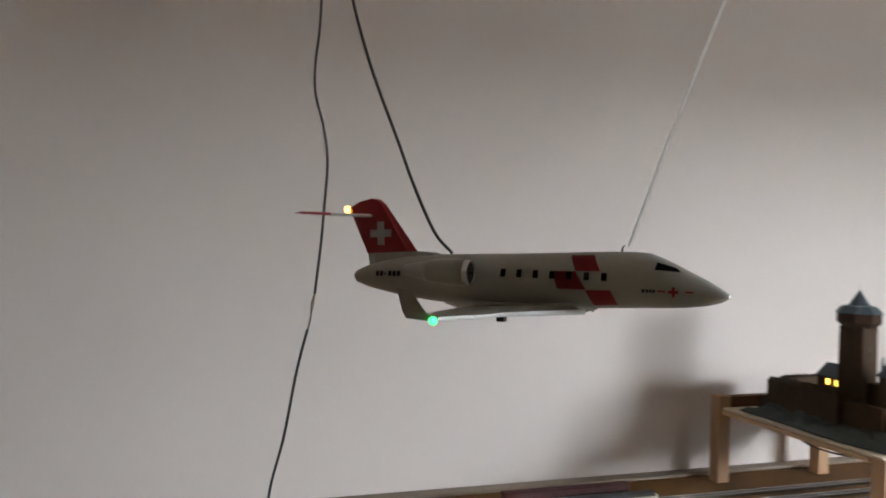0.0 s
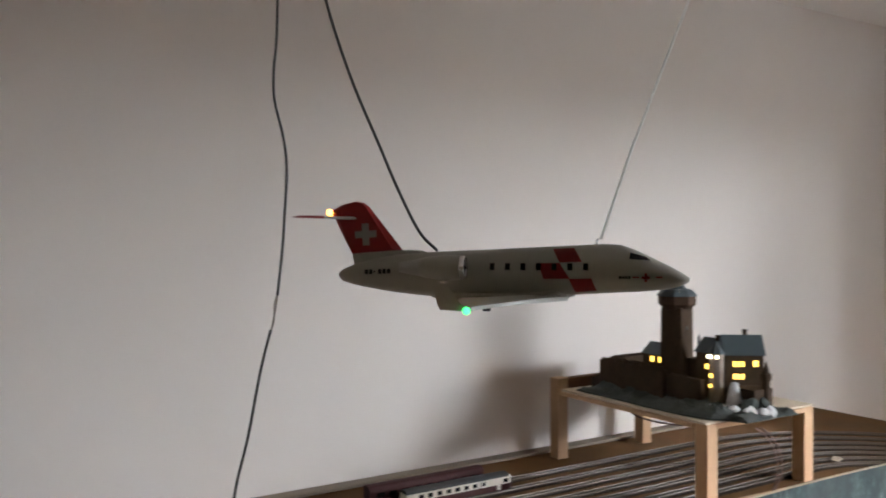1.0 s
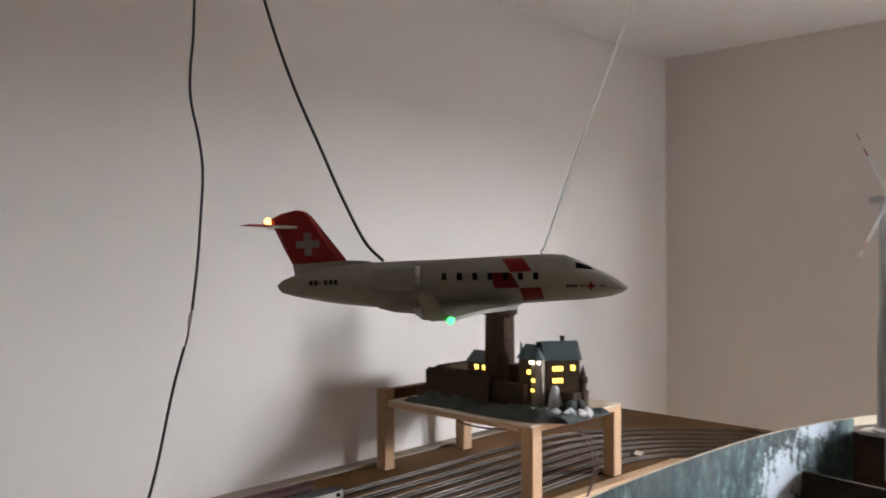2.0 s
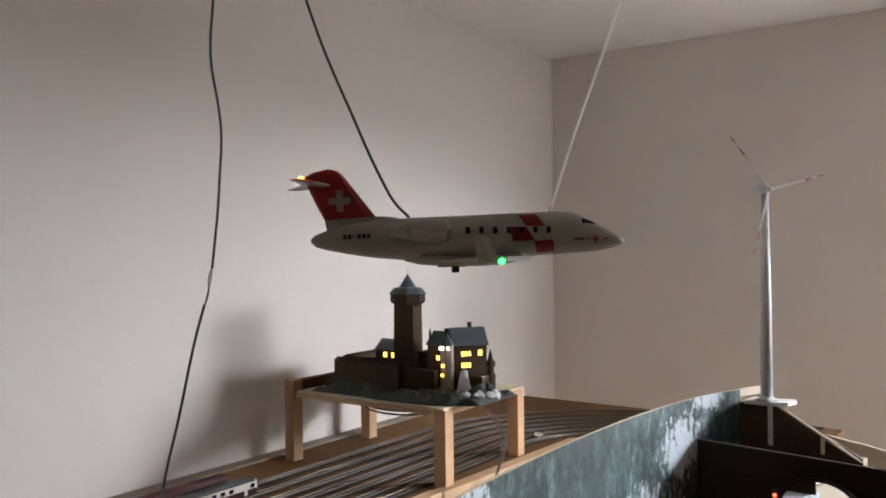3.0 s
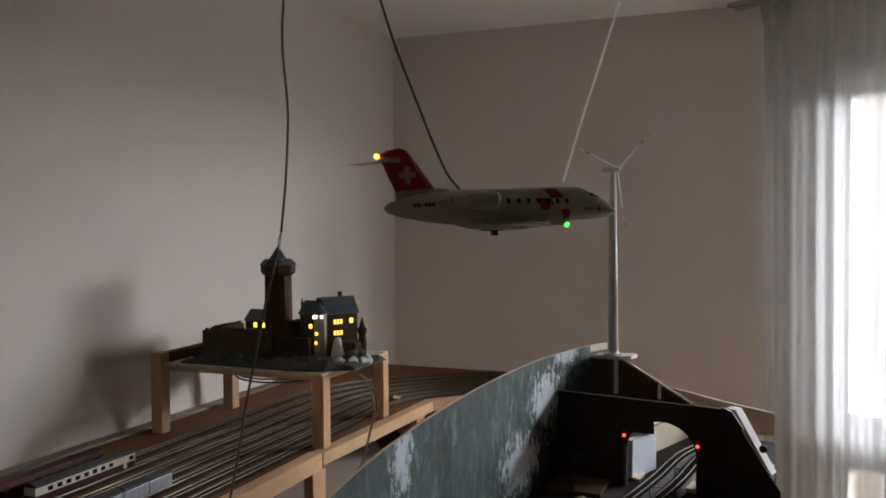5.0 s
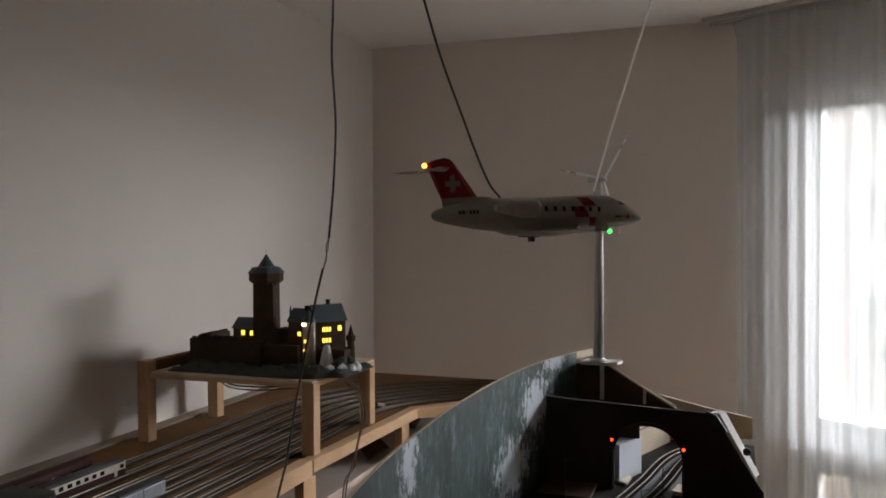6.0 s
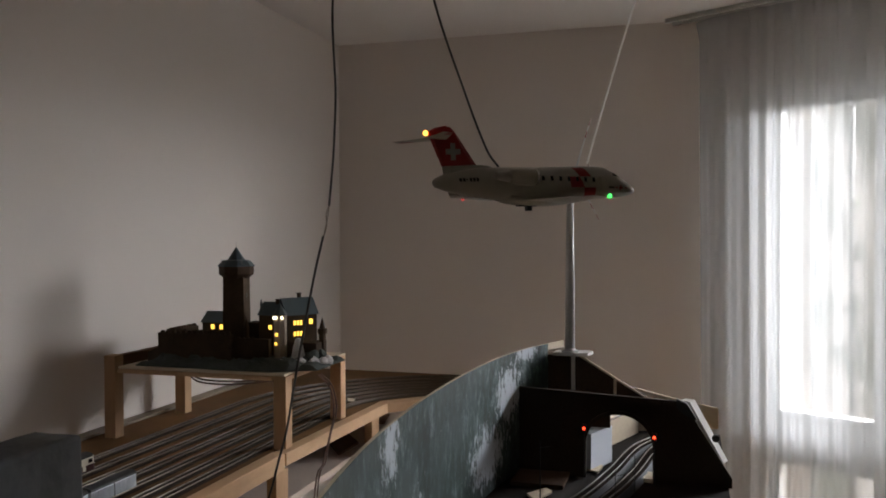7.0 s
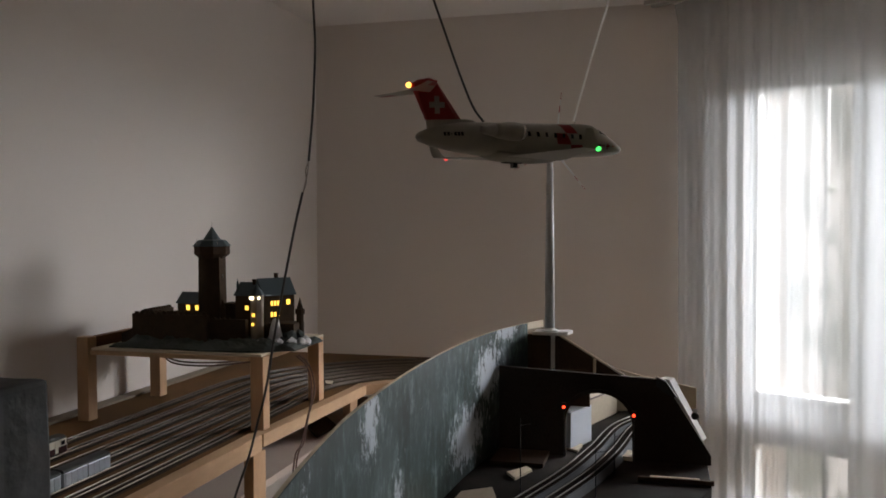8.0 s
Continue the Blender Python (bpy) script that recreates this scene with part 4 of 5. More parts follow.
def forest_board():
    t = thing("backdrop_board", label="bent backdrop board printed with a misty dark green conifer forest", category="backdrop board")
    n = 64
    for name, thick0, thick1, mat, lab in (("print", 0.0, 0.0012, FOREST, "forest photograph"), ("backing", 0.0014, 0.006, CREAM, "thin plywood backing")):
        verts, faces = [], []
        for k in range(n + 1):
            x, y = panel_line(k / n)
            for w, z in ((thick0, BASE), (thick0, 1.308), (thick1, 1.308), (thick1, BASE)):
                verts.append((x, y + w, z - (0.0 if z == BASE else 0.0005 * (name == "print")) + (0.0005 if z == BASE else 0)))
        for k in range(n):
            for j in range(4):
                l = (j + 1) % 4
                faces.append((4 * k + j, 4 * k + 4 + j, 4 * k + 4 + l, 4 * k + l))
        faces += [(0, 1, 2, 3), (4 * n + 3, 4 * n + 2, 4 * n + 1, 4 * n)]
        raw_mesh(name, verts, faces, mat, t, lab, smooth=False)
    bm = bmesh.new()
    rim = [panel_line(1.001 + 0.047 * k / 6) for k in range(7)]
    prism(bm, [(x, y + 0.001) for x, y in rim] + [(x, y + 0.007) for x, y in rim[::-1]], 1.2915, 1.3085)
    part("bare_end", bm, CREAM, t, "bare plywood end of the board")


def mountain_frame():
    t = thing("mountain_frame", label="dark brown board frame of an unfinished model mountain with a tunnel portal", category="model mountain")
    b = BASE + 0.0005
    # upper rear board, with a slope down on the window side
    bm = bmesh.new()
    prism(bm, [(0.900, b), (1.006, b), (1.006, 1.280), (0.928, 1.2805), (0.765, 1.1885), (0.765, 1.165), (0.900, 1.165)], 0.765, 0.775, "x")
    part("rear_board", bm, DARK_WOOD, t)
    bm = bmesh.new()
    tube(bm, [(0.758, 0.930, 1.2850), (0.730, 0.762, 1.1900)], 0.0030, 6)
    part("edge_batten", bm, CREAM, t, "pale batten along the slope")
    part("white_strip", boxes(((0.7605, 0.937, 1.195), (0.7645, 0.947, 1.2800)), bevel=0.0008), WHITE_BOARD, t)
    # portal board with an arched opening
    bm = bmesh.new()
    y0, y1, zs = 0.742, 0.893, 1.100
    cy, r = (y0 + y1) / 2, (y1 - y0) / 2
    arch = [(cy + r * math.cos(a), zs + 0.95 * r * math.sin(a)) for a in [math.pi * k / 16 for k in range(17)]]
    top = lambda y: 1.208 + (y - 0.676) * 0.0437 if y < 0.985 else 1.2215
    prism(bm, [(0.570, b), (y0, b), (y0, zs), (y0, top(y0)), (0.676, 1.208), (0.570, 1.040)], 0.612, 0.622, "x")
    prism(bm, [(y1, b), (1.050, b), (1.050, 1.2243), (0.985, 1.2215), (y1, top(y1)), (y1, zs)], 0.612, 0.622, "x")
    for p, q in zip(arch, arch[1:]):
        prism(bm, [q, p, (p[0], top(p[0])), (q[0], top(q[0]))], 0.612, 0.622, "x")
    part("portal_board", bm, TUNNEL, t, "dark grey tunnel portal with a round arch")
    bm = bmesh.new()
    rim = [(cy + (r + 0.009) * math.cos(a), zs + 0.95 * (r + 0.009) * math.sin(a)) for a in [math.pi * k / 16 for k in range(17)]]
    for k in range(16):
        prism(bm, [arch[k + 1], arch[k], rim[k], rim[k + 1]], 0.607, 0.6115, "x")
    part("arch_ring", bm, TUNNEL, t)
    # leaning edge board on the window side
    bm = bmesh.new()
    line = [(0.623, 0.588, 1.072), (0.623, 0.662, 1.207), (0.650, 0.650, 1.207), (0.650, 0.578, 1.072)]
    near = [bm.verts.new(p) for p in line]
    back = [bm.verts.new((x + 0.012, y + 0.020, z)) for x, y, z in line]
    bm.faces.new(near), bm.faces.new(back[::-1])
    for k in range(4):
        bm.faces.new((near[k], near[(k + 1) % 4], back[(k + 1) % 4], back[k]))
    part("edge_board", bm, WHITE_BOARD, t, "white leaning edge board")
    bm = bmesh.new()
    lathe(bm, [(0.0085, 0), (0.0085, 0.006), (0.006, 0.008), (0.0, 0.0085)], n=12, m=Matrix.Translation((0.624, 0.605, 1.128)) @ Matrix.Rotation(-math.pi / 2, 4, "Y"))
    part("knob", bm, BLACK, t, "black screw knob")
    bm = bmesh.new()
    prism(bm, [(0.644, 1.170), (0.668, 1.207), (0.690, 1.216), (0.690, 1.196), (0.672, 1.18)], 0.600, 0.611, "x")
    part("bracket", bm, BLACK, t)
    # plywood end board behind the portal
    bm = bmesh.new()
    rim = [(1.0518, 0.9453, 1.1749), (1.0778, 0.8769, 1.1613), (1.1077, 0.798, 1.1411), (1.1427, 0.7061, 1.113), (1.1906, 0.58, 1.0811)]
    low = [(x, y, b) for x, y, z in rim]
    sheets = [[bm.verts.new((x + e, y + 0.38 * e, z)) for x, y, z in row] for e in (0.0, 0.011) for row in (rim, low)]
    for k in range(len(rim) - 1):
        for p, q in ((0, 1), (3, 2), (2, 0), (1, 3)):
            bm.faces.new((sheets[p][k], sheets[p][k + 1], sheets[q][k + 1], sheets[q][k]))
    for k in (0, len(rim) - 1):
        bm.faces.new((sheets[0][k], sheets[1][k], sheets[3][k], sheets[2][k]))
    part("end_board", bm, CREAM, t, "pale plywood end board")
    bm = bmesh.new()
    prism(bm, [(0.800, 0.905), (1.084, 0.800), (1.0875, 0.810), (0.8035, 0.915)], b, 1.119)
    part("curve_backing", bm, CREAM, t, "pale plywood sheet behind the curve")
    part("side_board", boxes(((0.646, 0.583, b), (0.70, 0.590, 1.075)), bevel=0.001), WHITE_BOARD, t)
    # mast platform
    bm = bmesh.new()
    prism(bm, [(0.748, 0.992), (0.746, 0.930), (0.762, 0.905), (0.800, 0.896), (0.812, 0.905), (0.800, 0.935), (0.800, 0.985)], 1.2815, 1.2895)
    part("mast_platform", bm, WHITE_BOARD, t, "white board under the wind turbine")
    # low dark front boards beside the inner track
    part("front_board", boxes(((0.46, 0.572, b), (0.47, 0.725, 1.030)), bevel=0.001), DARK_WOOD, t)
    part("front_strip", boxes(((0.461, 0.600, 1.0305), (0.469, 0.70, 1.0322)), bevel=0.0005), CREAM, t)
    part("cross_board", boxes(((0.5, 0.93, b), (0.611, 1.05, 1.030)), bevel=0.001), DARK_WOOD, t)
    # batten across the plywood end board
    bm = bmesh.new()
    tube(bm, [(0.840, 0.884, 1.095), (1.080, 0.796, 1.092)], 0.0025, 6)
    part("wire", bm, COPPER, t)
    # little batten on the rear slope
    part("batten", boxes(((0.757, 0.835, 1.19), (0.764, 0.842, 1.225)), bevel=0.0008), CREAM, t)


def inner_tracks():
    """Two curved tracks through the portal."""
    for off in (-0.026, 0.026):
        tr = thing("curved_track", label="curved model railway track running into the tunnel portal", category="model track", group="tracks through the portal")
        line = smooth_line([(-0.05, 0.985 + off, 0), (0.20, 0.918 + off, 0), (0.42, 0.850 + off, 0), (0.62, 0.806 + off, 0), (0.85, 0.768 + off * 0.9, 0), (1.02, 0.70 + off * 0.6, 0)], 10)
        zt = BASE + 0.018
        for w in (-0.00825, 0.00825):
            verts, faces = [], []
            for i, p in enumerate(line):
                d = (line[min(i + 1, len(line) - 1)] - line[max(i - 1, 0)]).normalized()
                nn = Vector((-d.y, d.x, 0))
                for o, z in RAIL_SECTION:
                    q = p + nn * (w + o)
                    verts.append((q.x, q.y, zt + z))
            for k in range(len(line) - 1):
                for j in range(6):
                    l = (j + 1) % 6
                    faces.append((6 * k + j, 6 * k + l, 6 * k + 6 + l, 6 * k + 6 + j))
            raw_mesh("rail", verts, faces, INNER_RAIL, tr)
        # bed
        verts, faces = [], []
        for i, p in enumerate(line):
            d = (line[min(i + 1, len(line) - 1)] - line[max(i - 1, 0)]).normalized()
            nn = Vector((-d.y, d.x, 0))
            for o, z in ((-0.022, BASE + 0.0005), (-0.017, zt - 0.0005), (0.017, zt - 0.0005), (0.022, BASE + 0.0005)):
                q = p + nn * o
                verts.append((q.x, q.y, z))
        for k in range(len(line) - 1):
            for j in range(3):
                faces.append((4 * k + j, 4 * k + 4 + j, 4 * k + 5 + j, 4 * k + 1 + j))
        raw_mesh("track_bed", verts, faces, BED, tr, "grey track bed")
        verts, faces = [], []
        fine = smooth_line(line[::4], 9)
        acc, last = 0.0, fine[0]
        for i, p in enumerate(fine[:-1]):
            acc += (p - last).length
            last = p
            if acc < 0.0070:
                continue
            acc = 0.0
            d = (fine[i + 1] - p).normalized()
            nn = Vector((-d.y, d.x, 0))
            s = len(verts)
            for z in (zt - 0.0004, zt + 0.0026):
                for u, v in ((-0.0013, -0.015), (0.0013, -0.015), (0.0013, 0.015), (-0.0013, 0.015)):
                    q = p + d * u + nn * v
                    verts.append((q.x, q.y, z))
            faces += [(s, s + 1, s + 5, s + 4), (s + 1, s + 2, s + 6, s + 5), (s + 2, s + 3, s + 7, s + 6), (s + 3, s, s + 4, s + 7), (s + 4, s + 5, s + 6, s + 7)]
        raw_mesh("sleeper_run", verts, faces, SLEEPER, tr, kind="stuff")


def signal(x, y, z):
    s = thing("track_signal", label="small black model signal showing a red light", category="signal", group="signals at the tunnel")
    part("post", lathe(bmesh.new(), [(0.0014, BASE + 0.0005), (0.0012, z + 0.006)], at=(x, y, 0), n=8), BLACK, s)
    part("head", boxes(((x - 0.003, y - 0.005, z - 0.010), (x + 0.002, y + 0.005, z + 0.010)), bevel=0.001), BLACK, s)
    bm = bmesh.new()
    bmesh.ops.create_icosphere(bm, subdivisions=2, radius=0.0034, matrix=Matrix.Translation((x - 0.0045, y, z)))
    part("lamp", bm, SIGNAL_RED, s, "glowing red lamp", smooth=True)


def catenary_mast(x, y, h):
    s = thing("catenary_mast", label="thin dark model catenary mast beside the track", category="mast", group="masts beside the inner track")
    part("pole", lathe(bmesh.new(), [(0.0013, BASE + 0.0005), (0.0008, BASE + h)], at=(x, y, 0), n=6), BLACK, s)
    bm = bmesh.new()
    tube(bm, [(x, y, BASE + h * 0.9), (x + 0.004, y - 0.022, BASE + h * 0.93)], 0.0006, 5)
    part("arm", bm, BLACK, s)


def small_layout_things():
    signal(0.603, 0.896, 1.137), signal(0.603, 0.738, 1.126)
    for x, y, h in ((0.33, 0.952, 0.15), (0.30, 0.800, 0.11), (0.50, 0.775, 0.09)):
        catenary_mast(x, y, h)
    b = thing("card_box", label="bluish white card box standing behind the tunnel arch", category="card box")
    bm = bmesh.new()
    prism(bm, [(0.658, 0.886), (0.762, 0.846), (0.780, 0.900), (0.680, 0.938)], BASE + 0.0005, 1.110)
    part("box", bm, CARD, b)
    b = thing("inner_baffle", label="dark board standing behind the tunnel arch", category="board")
    bm = bmesh.new()
    prism(bm, [(0.848, 1.1105), (0.848, 1.160), (0.990, 1.160), (0.990, BASE + 0.001), (0.945, BASE + 0.001), (0.945, 1.1105)], 0.735, 0.743, "x")
    part("board", bm, DARK_WOOD, b)
    p = thing("plywood_offcut", label="pale scrap of plywood lying by the track", category="board")
    bm = bmesh.new()
    prism(bm, [(0.40, 0.975), (0.47, 0.950), (0.49, 0.965), (0.44, 1.00)], BASE + 0.001, BASE + 0.006)
    part("sheet", bm, CREAM, p)
    p = thing("plywood_offcut", label="pale scrap of plywood lying by the backdrop board", category="board")
    bm = bmesh.new()
    prism(bm, [(0.05, 1.04), (0.24, 0.98), (0.33, 1.01), (0.29, 1.065), (0.1, 1.075)], BASE + 0.001, BASE + 0.006)
    part("sheet", bm, CREAM, p)
    for poly, z in (([(0.645, 0.868), (0.700, 0.862), (0.735, 0.880), (0.715, 0.945), (0.690, 0.950)], 0.006), ([(0.60, 0.742), (0.66, 0.735), (0.665, 0.765), (0.61, 0.770)], 0.010)):
        p = thing("plywood_offcut", label="pale scrap of plywood lying under the tunnel arch", category="board")
        bm = bmesh.new()
        prism(bm, poly, BASE + 0.001, BASE + z)
        part("sheet", bm, CREAM, p)
    s = thing("grey_pier", label="dark grey rough plaster bridge pier standing on the base", category="bridge pier")
    bm = bmesh.new()
    box(bm, (-1.19, 0.938, BASE + 0.0005), (-1.0045, 0.966, 1.497), 0.0025)
    bmesh.ops.subdivide_edges(bm, edges=[e for e in bm.edges if e.calc_length() > 0.02], cuts=14, use_grid_fill=True)
    for v in bm.verts:
        v.co += Vector((noise.noise(v.co * 40), noise.noise(v.co * 43 + Vector((9, 0, 0))), noise.noise(v.co * 37 + Vector((0, 9, 0))))) * 0.0016 * (1 if v.co.z > BASE + 0.02 else 0)
    part("pier", bm, BLOCK_GREY, s)
    bm = bmesh.new()
    rough_lump(bm, (-1.098, 0.952, 1.4975), (0.060, 0.010, 0.0022), 71, 3)
    part("plaster_crust", bm, BLOCK_GREY, s, "rough crust of plaster on top")


# ---- the wind turbine ----
HUB = (0.771, 0.951, 1.742)
AXIS = -126.0


def wind_turbine():
    t = thing("wind_turbine", at=(HUB[0], HUB[1], 1.2895), label="white model wind turbine with red-banded blades", category="wind turbine")
    h = HUB[2] - 1.2895
    part("mast", lathe(bmesh.new(), [(0.0125, 0), (0.0115, h * 0.4), (0.0072, h - 0.008)], n=20), TURBINE, t, smooth=True)
    part("foot", lathe(bmesh.new(), [(0.022, 0), (0.022, 0.003), (0.014, 0.006), (0.012, 0.010)], n=20), TURBINE, t)
    m = Matrix.Translation((0, 0, h)) @ Matrix.Rotation(radians(AXIS), 4, "Z")
    bm = bmesh.new()
    box(bm, (-0.034, -0.0075, -0.0075), (0.012, 0.0075, 0.0085), 0.0032, m)
    part("nacelle", bm, TURBINE, t, "pale grey nacelle")
    bm = bmesh.new()
    bmesh.ops.create_icosphere(bm, subdivisions=2, radius=0.0022, matrix=m @ Matrix.Translation((-0.014, 0, 0.0085)))
    part("warning_light", bm, RED_PAINT, t, "small red warning light")
    rotor = new("rotor")
    rotor.parent = t
    rotor.matrix_basis = Matrix.Translation((0, 0, h)) @ Matrix.Rotation(radians(AXIS), 4, "Z")
    part("hub", lathe(bmesh.new(), [(0.0062, 0.0), (0.0062, 0.006), (0.004, 0.0105), (0.0, 0.012)], n=14, m=Matrix.Translation((0.0125, 0, 0)) @ Matrix.Rotation(math.pi / 2, 4, "Y")), TURBINE, rotor)
    for k in range(3):
        r = Matrix.Rotation(radians(120 * k), 4, "X")

        def blade_piece(a, b, mat, name):
            bm = bmesh.new()
            st = 5
            rows = []
            for i in range(st + 1):
                q = a + (b - a) * i / st
                u = q / 0.148
                chord = (0.0040 + 0.003 * math.sin(min(1, u * 4) * math.pi / 2)) * (1 - 0.74 * u)
                tw = radians(16 * (1 - u))
                sec = []
                for cx, cz in ((-0.35, 0), (-0.1, 0.13), (0.65, 0.0), (-0.1, -0.10)):
                    dy, dx = cx * chord * math.cos(tw) - cz * chord * math.sin(tw), cx * chord * math.sin(tw) + cz * chord * math.cos(tw)
                    sec.append(bm.verts.new(r @ Vector((0.016 + dx, dy, q))))
                rows.append(sec)
            for p, q in zip(rows, rows[1:]):
                for j in range(4):
                    bm.faces.new((p[j], p[(j + 1) % 4], q[(j + 1) % 4], q[j]))
            bm.faces.new(rows[0][::-1]), bm.faces.new(rows[-1])
            part(name, bm, mat, rotor)

        blade_piece(0.004, 0.096, TURBINE, "blade")
        blade_piece(0.096, 0.114, RED_PAINT, "blade_band")
        blade_piece(0.114, 0.130, TURBINE, "blade_tip")
        blade_piece(0.130, 0.148, RED_PAINT, "blade_band")
    return rotor


# ---- the model jet ----
JET_AT, JET_TURN = (-0.7145, 0.8565, 0.0), -43.8
STATIONS = [(0.0000, 1.6300, 1.6280, 0.0008), (0.0026, 1.6325, 1.6252, 0.0042), (0.0110, 1.6360, 1.6228, 0.0072), (0.0250, 1.6395, 1.6202, 0.0098), (0.0366, 1.6415, 1.6185, 0.0113),
            (0.0520, 1.6426, 1.6170, 0.0125), (0.0657, 1.6433, 1.6162, 0.0132), (0.1013, 1.6448, 1.6164, 0.0136), (0.1300, 1.6462, 1.6176, 0.0136), (0.1500, 1.6472, 1.6188, 0.0134),
            (0.1600, 1.6474, 1.6194, 0.0131), (0.1680, 1.6470, 1.6199, 0.0126), (0.1757, 1.6441, 1.6202, 0.0117), (0.1850, 1.6397, 1.6209, 0.0100), (0.1950, 1.6348, 1.6223, 0.0074), (0.2020, 1.6308, 1.6243, 0.0046), (0.2055, 1.6284, 1.6264, 0.0012)]


def hull(s):
    """Middle height, half height and half width of the fuselage at s."""
    row = [np.interp(s, [q[0] for q in STATIONS], [q[k] for q in STATIONS]) for k in (1, 2, 3)]
    return (row[0] + row[1]) / 2, (row[0] - row[1]) / 2, row[2]


def hull_side(s, z, side, proud):
    """The place on the fuselage's side at s and height z."""
    zc, hh, hw = hull(s)
    q = max(-0.98, min(0.98, (z - zc) / hh))
    return s, side * (hw * math.sqrt(1 - q * q) + proud), z


def hull_patch(poly, side, material, name, jet, label="", proud=0.00035, n=6):
    """A thin painted field that follows the hull; poly: four corners (s, z), in order."""
    bm = bmesh.new()
    (a, b, c, d) = poly
    rows = []
    for i in range(n + 1):
        u = i / n
        row = []
        for j in range(n + 1):
            v = j / n
            s = (a[0] * (1 - u) + b[0] * u) * (1 - v) + (d[0] * (1 - u) + c[0] * u) * v
            z = (a[1] * (1 - u) + b[1] * u) * (1 - v) + (d[1] * (1 - u) + c[1] * u) * v
            row.append(bm.verts.new(hull_side(s, z, side, proud)))
        rows.append(row)
    for i in range(n):
        for j in range(n):
            bm.faces.new((rows[i][j], rows[i + 1][j], rows[i + 1][j + 1], rows[i][j + 1]))
    r = bmesh.ops.solidify(bm, geom=bm.faces[:], thickness=0.0002)
    return part(name, bm, material, jet, label)


def wing_solid(bm, sections):
    """Sections of (leading s, trailing s, side y, z, thickness), joined into a solid wing."""
    rows = []
    for le, te, y, z, th in sections:
        ch = le - te
        prof = [(le, 0), (le - 0.08 * ch, 0.5 * th), (le - 0.35 * ch, 0.62 * th), (te, 0.05 * th), (te, -0.05 * th), (le - 0.35 * ch, -0.38 * th), (le - 0.06 * ch, -0.36 * th)]
        rows.append([bm.verts.new((s, y, z + d)) for s, d in prof])
    n = len(rows[0])
    for p, q in zip(rows, rows[1:]):
        for j in range(n):
            bm.faces.new((p[j], p[(j + 1) % n], q[(j + 1) % n], q[j]))
    bm.faces.new(rows[0][::-1]), bm.faces.new(rows[-1])
    return bm


